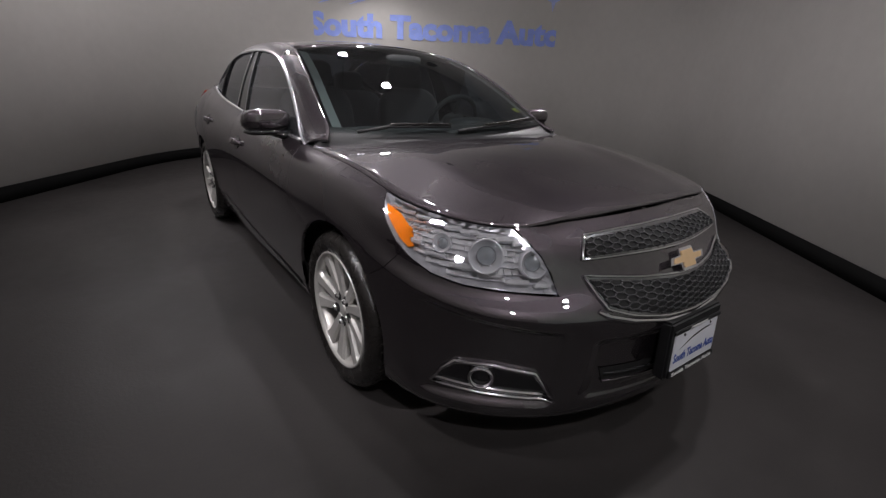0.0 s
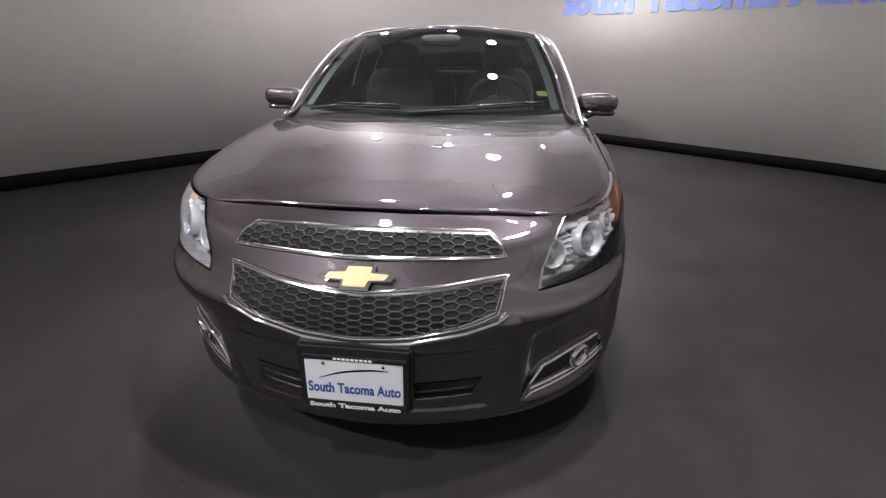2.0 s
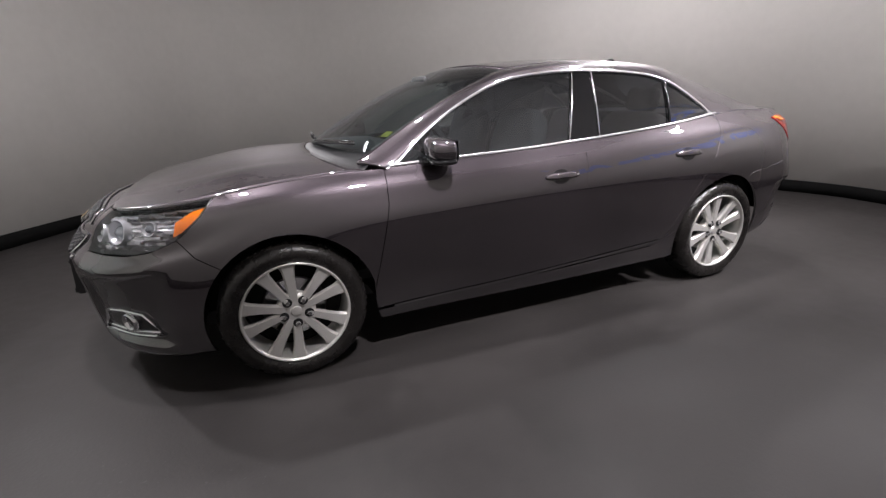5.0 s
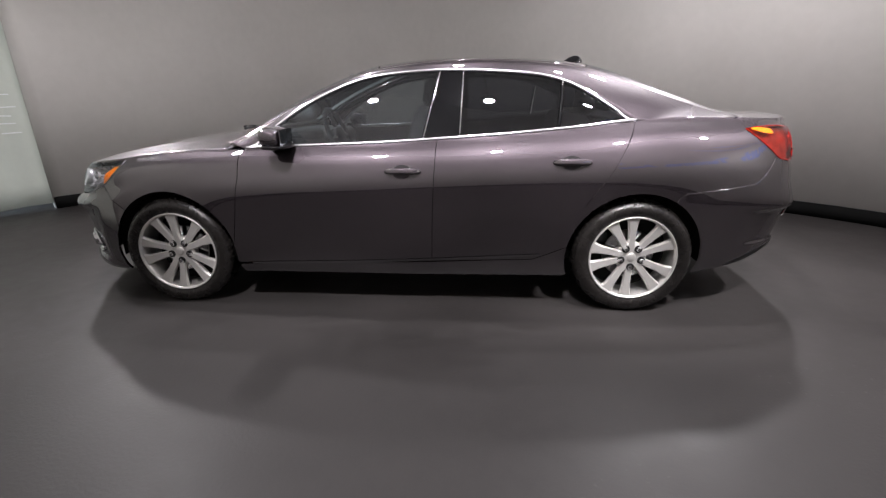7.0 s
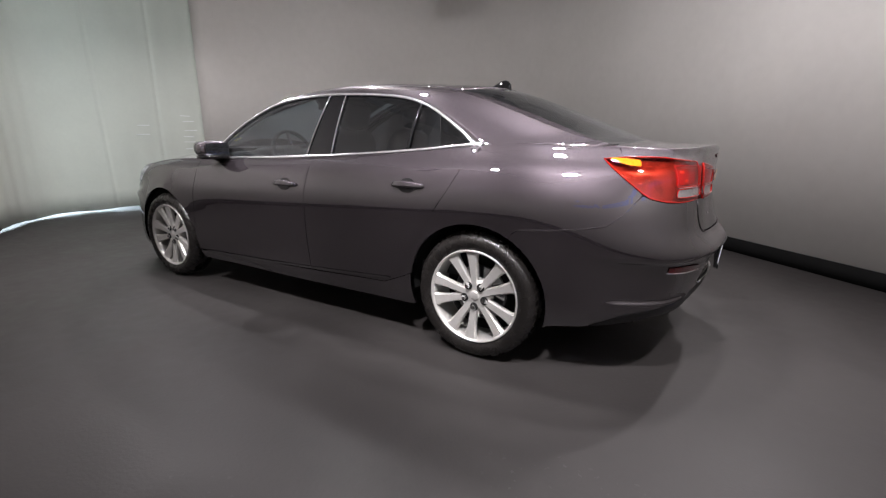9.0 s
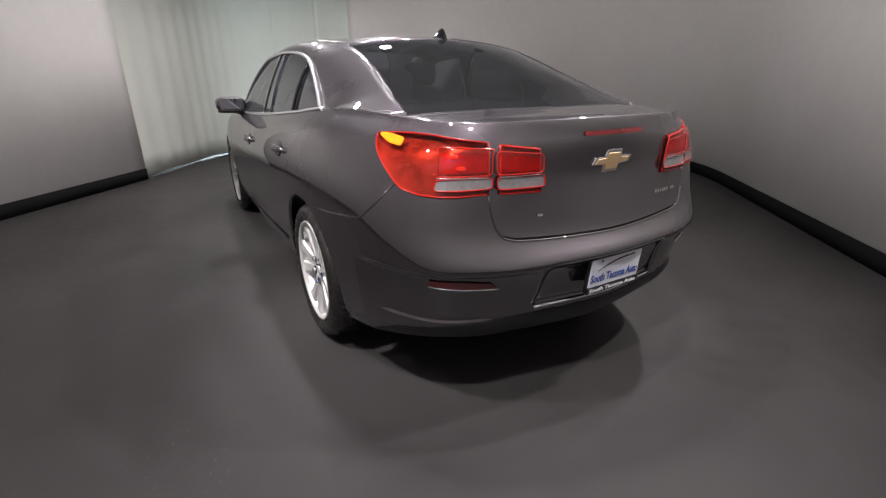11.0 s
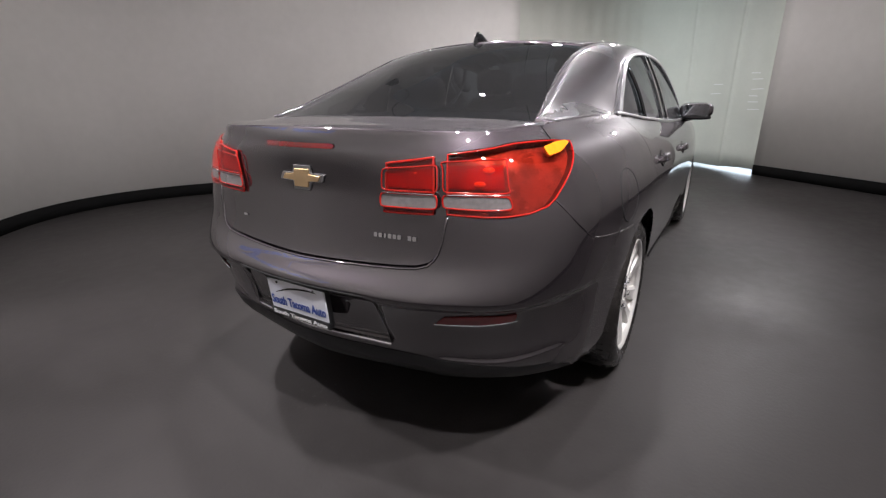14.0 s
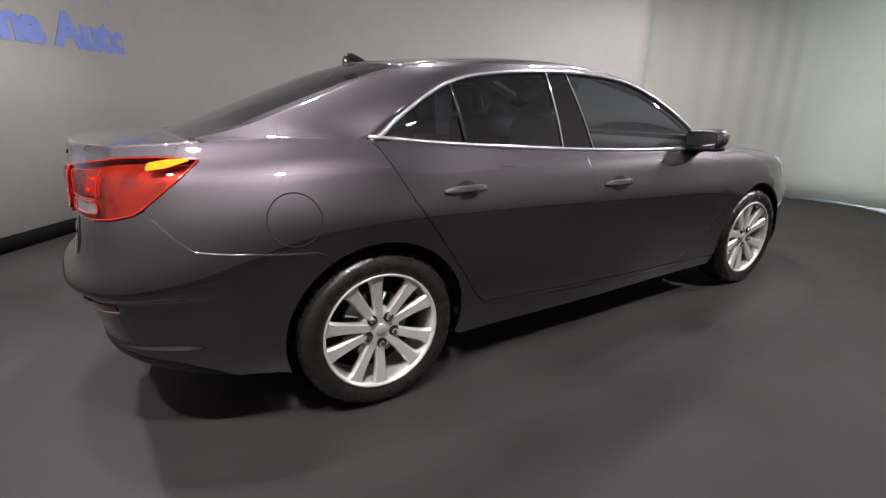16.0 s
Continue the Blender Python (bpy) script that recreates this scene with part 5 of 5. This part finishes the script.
def tail_lamp(sg):
    f = (lambda q: q) if sg > 0 else far
    def lamp(name, poly, lit, white, label, parent, base=0.0):
        th = empty(name, pose(0, 0, 0), label, "")
        th.parent = parent
        skin("bowl", f(poly), TAILBOWL, th, "pale inner lamp bowl", lift=base - 0.02, thick=-0.02 if base == 0 else 0, inset=0.001)
        lit, white, top = rounded(lit), rounded(white), 0.004 if base == 0 else 0.0135
        b = bmesh.new()
        rnd = random.Random(11)
        u0, u1 = min(q[0] for q in poly), max(q[0] for q in poly)
        n = int((u1 - u0) / 0.013)
        for i in range(n):
            for k in range(14):
                u, z = u0 + (u1 - u0) * (i + 0.5) / n, 0.876 + 0.0125 * k
                if rnd.random() < 0.05 and all(inside((u + du, z + dz), poly) for du in (-0.006, 0.006) for dz in (-0.006, 0.006)):
                    uu = u if sg > 0 else 2 * SLEN - u
                    box(b, 0, 0, 0, 0.010, 0.005, 0.002, skin_frame(uu, z, base - 0.0155) @ pose(0, 0, 0, -20 + rnd.uniform(-18, 18), rnd.uniform(-18, 18), 0), bevel=0.0008)
        part("reflector_facets", b, TAILFACET, th, "small tilted reflector facets")
        # unlit panel; its inner glow is only in the colour
        skin("glow_panel", f(lit), REDGLOW, th, "red reflector panel with its glow painted in", lift=base - 0.012, thick=0.002, inset=0.008)
        skin("red_lens", f(poly), REDGLASS, th, "glossy red lens", lift=0.004 if base == 0 else 0.0135, thick=0.012, inset=0.0005, cell=(0.02, 0.015)).visible_shadow = False
        skin("clear_panel", f(white), CLEARWHITE, th, "clear reversing panel", lift=top + 0.002, thick=0.006, inset=0)
        skin_tube("rim_bead", dense(f(lit), 0.012), 0.0026, REDRIM, th, lift=top + 0.001)
        skin_tube("rim_bead", dense(f(white), 0.012), 0.003, REDRIM, th, lift=top + 0.003)
        skin_tube("lens_edge", dense(f(poly), 0.012), 0.005 if base else 0.003, REDRIM, th, lift=0.008 if base else 0.002)
        cu, cz = sum(q[0] for q in lit) / len(lit), sum(q[1] for q in lit) / len(lit)
        # flattened orange blobs colour in the glow spots behind the lens
        for du, dz in ((0.012, -0.022), (-0.02, 0.018)):
            b = bmesh.new()
            bmesh.ops.create_uvsphere(b, u_segments=16, v_segments=8, radius=0.011)
            b.transform(skin_frame(cu + du if sg > 0 else 2 * SLEN - cu - du, cz + dz, base - (0.016 if base else 0.010)) @ Matrix.Diagonal((1.5, 0.8, 0.35, 1)))
            part("bulb", b, AMBER, th, "orange blob added for a bulb's glow behind the red lens", True)
        z = max(q[1] for q in white) + 0.001
        skin_tube("bright_line", [(u, z) for u in np.linspace(*((min(q[0] for q in f(white)) + 0.008, max(q[0] for q in f(white)) - 0.008)), 7)], 0.002, CHROME, th, "bright line between the panels", lift=top + 0.005, closed=False)
        return th
    a, b_, c, d = s_at(-2.372, 0.535), s_at(-2.32, 0.64), s_at(-2.27, 0.708), sF(-2.14)
    t = lamp("outer_tail_lamp", TAILO, [(a + 0.012, 0.934), (b_, 0.932), (c - 0.005, 0.932), (c + 0.004, 0.95), (c + 0.004, 1.0), (c - 0.006, 1.017), (b_, 1.018), (a + 0.022, 1.013), (a + 0.012, 1.0)],
             [(a + 0.012, 0.890), (b_, 0.886), (c - 0.01, 0.887), (c, 0.921), (b_, 0.925), (a + 0.012, 0.926)], "red and clear outer tail lamp wrapping the corner", car)
    skin("amber_edge", f(rounded([(sF(-2.125), 1.013), (sF(-2.06), 1.02), (sF(-1.98), 1.04), (sF(-1.995), 1.046), (sF(-2.06), 1.044), (sF(-2.125), 1.036)], 0.008)), AMBER, t, "orange upper edge", lift=0.009, thick=0.004, inset=0)
    i0, i1 = s_at(-2.425, 0.335), s_at(-2.385, 0.497)
    lamp("inner_tail_lamp", [(i0 + 0.004, 0.868), (i1, 0.872), (i1, 1.024), (i0 - 0.012, 1.008), (i0 - 0.012, 0.98)], [(i0 + 0.008, 0.934), (i1 - 0.014, 0.934), (i1 - 0.014, 1.006), (i0 + 0.002, 0.994)],
         [(i0 + 0.014, 0.884), (i1 - 0.014, 0.886), (i1 - 0.014, 0.927), (i0 + 0.01, 0.926)], "red and clear inner tail lamp on the boot lid", lid, 0.0225)
    ref = [(s_at(-2.25, 0.715), 0.560), (s_at(-2.33, 0.62), 0.552), (s_at(-2.385, 0.505), 0.547), (s_at(-2.375, 0.53), 0.574), (s_at(-2.33, 0.62), 0.584), (s_at(-2.25, 0.715), 0.584)]
    skin("rear_reflector", f(ref), REDDARK, car, "dark red bumper reflector", lift=0.004, thick=0.006, inset=0)
    skin_tube("reflector_trim", dense(f([(s_at(-2.245, 0.72), 0.557), (s_at(-2.33, 0.62), 0.548), (s_at(-2.388, 0.50), 0.543)]), closed=False), 0.004, CHROME, car, "thin chrome line under the reflector", lift=0.003, closed=False)


REDRIM = mat("red_rim", (0.42, 0.012, 0.008), 0.1, coat=1.0)
REDGLASS = glass_mat("red_glass", (0.76, 0.06, 0.027), ior=1.6)
TAILFACET = mat("tail_reflector", (0.85, 0.8, 0.8), 0.12, 0.5, vary=0.15, scale=40)
TAILBOWL = mat("tail_bowl", (0.26, 0.2, 0.2), 0.3, 0.1, vary=0.5, scale=14)
for sg in (1, -1):
    head_lamp(sg)
    fog_lamp(sg)
    tail_lamp(sg)
k0 = SLEN
skin("brake_lamp", [(k0 - 0.16, 1.047), (k0 - 0.152, 1.040), (k0 + 0.152, 1.040), (k0 + 0.16, 1.047), (k0 + 0.152, 1.055), (k0 - 0.152, 1.055)], BRAKERED, lid, "narrow red high brake lamp", lift=0.004, thick=0.01, inset=0)
skin_tube("bumper_rim", [(u, z - 0.003) for u, z in dense(RIM, 0.02, False)], 0.004, PAINT, car, "rounded rim of the bumper under the boot lid", lift=0.0, closed=False)
skin_tube("plate_bar", [(k0 + u, 0.432 + 0.006 * (1 - (u / 0.34) ** 2)) for u in np.linspace(-0.335, 0.335, 21)], 0.007, CHROME, car, "chrome bar under the rear plate", lift=0.004, closed=False)
skin_tube("plate_recess_edge", dense([(k0 - 0.335, 0.44), (k0 - 0.305, 0.60), (k0 - 0.28, 0.618), (k0, 0.622), (k0 + 0.28, 0.618), (k0 + 0.305, 0.60), (k0 + 0.335, 0.44)], closed=False), 0.0035, GAP, car, lift=-0.001, closed=False)
for k in range(8):
    b = bmesh.new()
    box(b, 0, 0, 0, 0.0125 if k != 2 else 0.007, 0.0135, 0.004, skin_frame(k0 + 0.30 + k * 0.0168 + (0.02 if k > 5 else 0), 0.795, 0.003), bevel=0.001)
    part("badge_bar", b, CHROME, lid)
# black strip laid over the lowest part of the rear bumper
val = [(SLEN, 0.304), (s_at(-2.385, 0.5), 0.313), (s_at(-2.28, 0.70), 0.327), (sF(-2.1), 0.30), (sF(-1.95), 0.275), (sF(-2.1), 0.345), (s_at(-2.28, 0.70), 0.385), (s_at(-2.385, 0.5), 0.40), (SLEN, 0.41)]
skin("lower_bumper_strip", val + far(val)[-2:0:-1], BLACK, car, "black strip along the bottom of the rear bumper", lift=0.003, thick=0.004, inset=0)

# a small badge and the bright panel edge over the rear wheels
for f in (lambda q: q, far):
    skin_tube("panel_edge", f([(sF(x), z + 0.003) for x, z in SEAM]), 0.002, PAINT, car, lift=0.0005, closed=False)
b = bmesh.new()
box(b, 0, 0, 0, 0.022, 0.008, 0.003, skin_frame(SLEN - 0.335, 0.785, 0.003), bevel=0.001)
part("small_badge", b, CHROME, lid, "small chrome badge")


# --- mirrors and handles
def door_mirror(sg):
    th = empty("door_mirror", pose(0, 0, 0), "painted door mirror on a black arm", "")
    th.parent = car
    b = bmesh.new()
    blob(b, Matrix.Translation((0.635, sg * 0.905, 1.028)) @ pose(0, 0, 0, 0, 0, sg * -8), 0.072, 0.112, 0.052, 0.62, 28, 16)
    for v in b.verts:
        k = (v.co.x - 0.60) / 0.1
        if k < 0:
            v.co.x = 0.60 + k * 0.045
        v.co.z += 0.012 * max(0.0, k)
    part("shell", b, PAINT, th, smooth=True)
    b = bmesh.new()
    blob(b, Matrix.Translation((0.632, sg * 0.905, 0.982)) @ pose(0, 0, 0, 0, 0, sg * -8), 0.066, 0.105, 0.018, 0.6, 24, 8)
    part("lower_trim", b, GLOSS, th, "black lower trim", True)
    b = bmesh.new()
    tube(b, [(0.655, sg * 0.89, 0.985), (0.68, sg * 0.845, 0.968), (0.70, sg * 0.80, 0.965)], [0.024, 0.022, 0.03], 10)
    part("arm", b, GLOSS, th, "black arm", True)
    b = bmesh.new()
    box(b, 0.581, sg * 0.905, 1.03, 0.004, 0.17, 0.085, bevel=0.0015)
    part("mirror_glass", b, MIRRORGLASS, th, "mirror glass")


MIRRORGLASS = mat("mirror_glass", (0.3, 0.31, 0.33), 0.02, 1.0)


def door_handle(x, z, sg):
    th = empty("door_handle", pose(0, 0, 0), "painted pull handle over a finger cup with painted-in shade", "")
    th.parent = car
    s = sF(x)
    # flat dark oval paints the shade of the hollow behind the grip
    cup = [(s + 0.055 * math.cos(a) - 0.005, z + 0.036 * math.sin(a)) for a in [k * math.tau / 18 for k in range(18)]]
    skin("finger_cup", cup if sg > 0 else mirrored(cup), CUPSHADE, th, "flat dark oval painted for the shade in the finger cup", lift=0.0015, thick=0, inset=0, cell=(0.2, 0.2))
    low = [(s + 0.056 * math.cos(a) - 0.005, z + 0.037 * math.sin(a)) for a in [math.pi * (1.12 + 0.76 * k / 10) for k in range(11)]]
    skin_tube("cup_edge", low if sg > 0 else mirrored(low), 0.0025, PAINT, th, lift=0.002, closed=False)
    m = skin_frame(s * sg, z, 0.024)
    b = bmesh.new()
    blob(b, m, 0.105, 0.0185, 0.014, 0.7, 28, 10)
    for v in b.verts:
        l = m.inverted() @ v.co
        l.z -= 2.1 * l.x * l.x
        v.co = m @ l
    part("grip", b, PAINT, th, smooth=True)
    if x > -0.5 and sg > 0:
        b = bmesh.new()
        lathe(b, [(0, 0.006), (0.007, 0.005), (0.009, 0)], 14, "Z")
        b.transform(m @ pose(0.088, 0, -0.004))
        part("key_lock", b, CHROME, th, "small chrome key lock", True)


CUPSHADE = mat("finger_cup_shade", (0.014, 0.013, 0.014), 0.35, 0.4, coat=0.8)
for sg in (1, -1):
    door_mirror(sg)
    door_handle(-0.06, 0.838, sg)
    door_handle(-0.985, 0.885, sg)
fuel = [(-(sF(-1.675) + 0.092 * math.cos(a)), 0.84 + 0.092 * math.sin(a)) for a in [k * math.tau / 40 for k in range(40)]]
skin("fuel_door", fuel, PAINT, car, "round painted fuel door", lift=0.0015, thick=0.004, inset=0.003)
skin_tube("fuel_door_joint", fuel, 0.0028, GAP, car, lift=0.0)

# --- roof aerial, wipers, cowl
b = bmesh.new()
prev = None
for i in range(9):
    u = i / 8
    h = 0.066 * math.sin(min(1, u * 1.25) * math.pi / 2) ** 1.3 * (1 if u < 0.85 else 1 - (u - 0.85) * 2.2)
    w = 0.026 * math.sin(math.pi * (0.15 + 0.75 * u)) + 0.004
    x = -1.02 - 0.15 * u
    ring = [b.verts.new((x, yy * w, 1.432 - 0.12 * u * 0.25 + hh * h)) for yy, hh in ((-1, 0), (-0.8, 0.35), (-0.35, 0.8), (0, 1), (0.35, 0.8), (0.8, 0.35), (1, 0))]
    if prev:
        for k in range(6):
            b.faces.new((prev[k], prev[k + 1], ring[k + 1], ring[k]))
    else:
        b.faces.new(ring)
    prev = ring
b.faces.new(prev[::-1])
part("roof_aerial", b, GLOSS, car, "glossy dark shark-fin aerial", True)
cowl_rows = []
e_h, e_w = np.array(top_edge(sF(0.99))), edge_out(1.0)[0]
for u in np.linspace(0, 1, 5):
    row = []
    for q in np.linspace(-1, 1, 25):
        k = 1 - abs(q) ** 2
        h = np.array([e_h[0] + 0.145 * k, e_h[1] * q, e_h[2] - 0.006 + 0.028 * (1 - abs(q) ** 2.6)])
        w = np.array([e_w[0] - 0.03 + 0.17 * k, e_w[1] * q, e_w[2] + 0.006 - 0.012 * k])
        p = h * (1 - u) + w * u
        p[2] -= 0.012 * math.sin(math.pi * u)
        row.append(p)
    cowl_rows.append(row)
grid_mesh("cowl", np.array(cowl_rows), BLACK, car, "black plastic cowl under the windscreen")


def wiper(pts):
    th = empty("wiper", pose(0, 0, 0), "black windscreen wiper resting at the cowl", "")
    th.parent = car
    b = bmesh.new()
    tube(b, pts, 0.008, 6)
    part("wiper_arm", b, BLACK, th, smooth=True)
    b = bmesh.new()
    tube(b, [(x + 0.004, y, z + 0.012) for x, y, z in pts[1:]], 0.0055, 6)
    part("wiper_blade", b, RUBBER, th, smooth=True)


wiper([(1.09, -0.08, 1.012), (1.08, 0.10, 1.028), (1.055, 0.30, 1.04), (1.01, 0.48, 1.05), (0.97, 0.58, 1.052)])
wiper([(1.01, -0.60, 1.012), (1.04, -0.45, 1.036), (1.065, -0.28, 1.036), (1.075, -0.12, 1.034)])


# --- cabin
def seat(x, y, name, w=0.25, top=1.12):
    th = empty(name, pose(0, 0, 0), "dark cloth car seat with a headrest", "")
    th.parent = car
    b = bmesh.new()
    blob(b, Matrix.Translation((x + 0.22, y, 0.60)), 0.26, w, 0.08, 0.5)
    part("cushion", b, CLOTH, th, smooth=True)
    b = bmesh.new()
    blob(b, Matrix.Translation((x - 0.06, y, 0.86)) @ pose(0, 0, 0, 0, -14, 0), 0.075, w, top - 0.80, 0.5)
    part("backrest", b, CLOTH, th, smooth=True)
    b = bmesh.new()
    blob(b, Matrix.Translation((x - 0.16, y, top + 0.13)) @ pose(0, 0, 0, 0, -8, 0), 0.05, 0.13, 0.085, 0.55)
    part("headrest", b, CLOTH, th, smooth=True)
    for k in (-0.05, 0.05):
        b = bmesh.new()
        tube(b, [(x - 0.15, y + k, top - 0.02), (x - 0.16, y + k, top + 0.06)], 0.006)
        part("headrest_post", b, DARKCHROME, th, smooth=True)


seat(-0.02, 0.36, "driver_seat")
seat(-0.02, -0.36, "passenger_seat")
seat(-0.98, 0.33, "rear_seat", 0.30, 1.06)
seat(-0.98, -0.33, "rear_seat", 0.30, 1.06)
b = bmesh.new()
blob(b, Matrix.Translation((0.80, 0, 0.90)), 0.24, 0.74, 0.10, 0.45, 32, 12)
part("dashboard", b, DASH, car, "dark grey dashboard", True)
b = bmesh.new()
blob(b, Matrix.Translation((0.66, 0.36, 0.99)), 0.09, 0.17, 0.045, 0.7, 20, 10)
part("instrument_hood", b, DASH, car, smooth=True)
b = bmesh.new()
box(b, -1.52, 0, 1.085, 0.55, 1.1, 0.02, bevel=0.006)
part("parcel_shelf", b, CLOTH, car, "dark cloth parcel shelf")
b = bmesh.new()
box(b, -0.1, 0, 0.42, 2.3, 1.5, 0.05)
part("cabin_floor", b, CLOTH, car)
sw = empty("steering_wheel", pose(0.44, 0.36, 0.98, 0, -68, 0), "", "")
sw.parent = car
b = bmesh.new()
tube(b, [(0.185 * math.cos(k * math.tau / 32), 0.185 * math.sin(k * math.tau / 32), 0) for k in range(32)], 0.015, 8, True)
part("wheel_rim", b, DASH, sw, "dark grey steering wheel rim", True)
b = bmesh.new()
blob(b, Matrix.Identity(4), 0.07, 0.085, 0.03, 0.7)
part("wheel_boss", b, DASH, sw, smooth=True)
for a in (0, 180, 270):
    b = bmesh.new()
    tube(b, [(0.05 * math.cos(radians(a + 90)), 0.05 * math.sin(radians(a + 90)), 0), (0.18 * math.cos(radians(a + 90)), 0.18 * math.sin(radians(a + 90)), 0)], 0.012)
    part("wheel_spoke", b, DASH, sw, smooth=True)
b = bmesh.new()
blob(b, Matrix.Translation((0.40, 0, 1.345)), 0.018, 0.12, 0.033, 0.5)
part("rear_view_mirror", b, DASH, car, "dark rear-view mirror", True)
for sg in (1, -1):
    b = bmesh.new()
    E = edge_out(np.linspace(1.1, 5.8, 20))
    lo = [b.verts.new((p[0] - 0.01, sg * (p[1] - 0.022), p[2] - 0.012)) for p in E]
    hi = [b.verts.new((p[0] + 0.01, sg * (p[1] - 0.062), p[2] - 0.016)) for p in E]
    for k in range(19):
        b.faces.new((lo[k], lo[k + 1], hi[k + 1], hi[k]))
    part("pillar_lining", b, PILLARTRIM, car, "pale grey lining inside the screen pillar", True)
b = bmesh.new()
ms = Matrix.Translation((0.80, 0.585, 1.088)) @ pose(0, 0, 0, 0, 28, 20)
box(b, 0, 0, 0, 0.045, 0.055, 0.002, ms)
st = part("screen_sticker", b, STICKER, car, "yellow-green sticker inside the windscreen")
b = bmesh.new()
box(b, -0.01, 0, -0.002, 0.012, 0.04, 0.001, ms)
part("sticker_bar", b, WHITEINK, st)
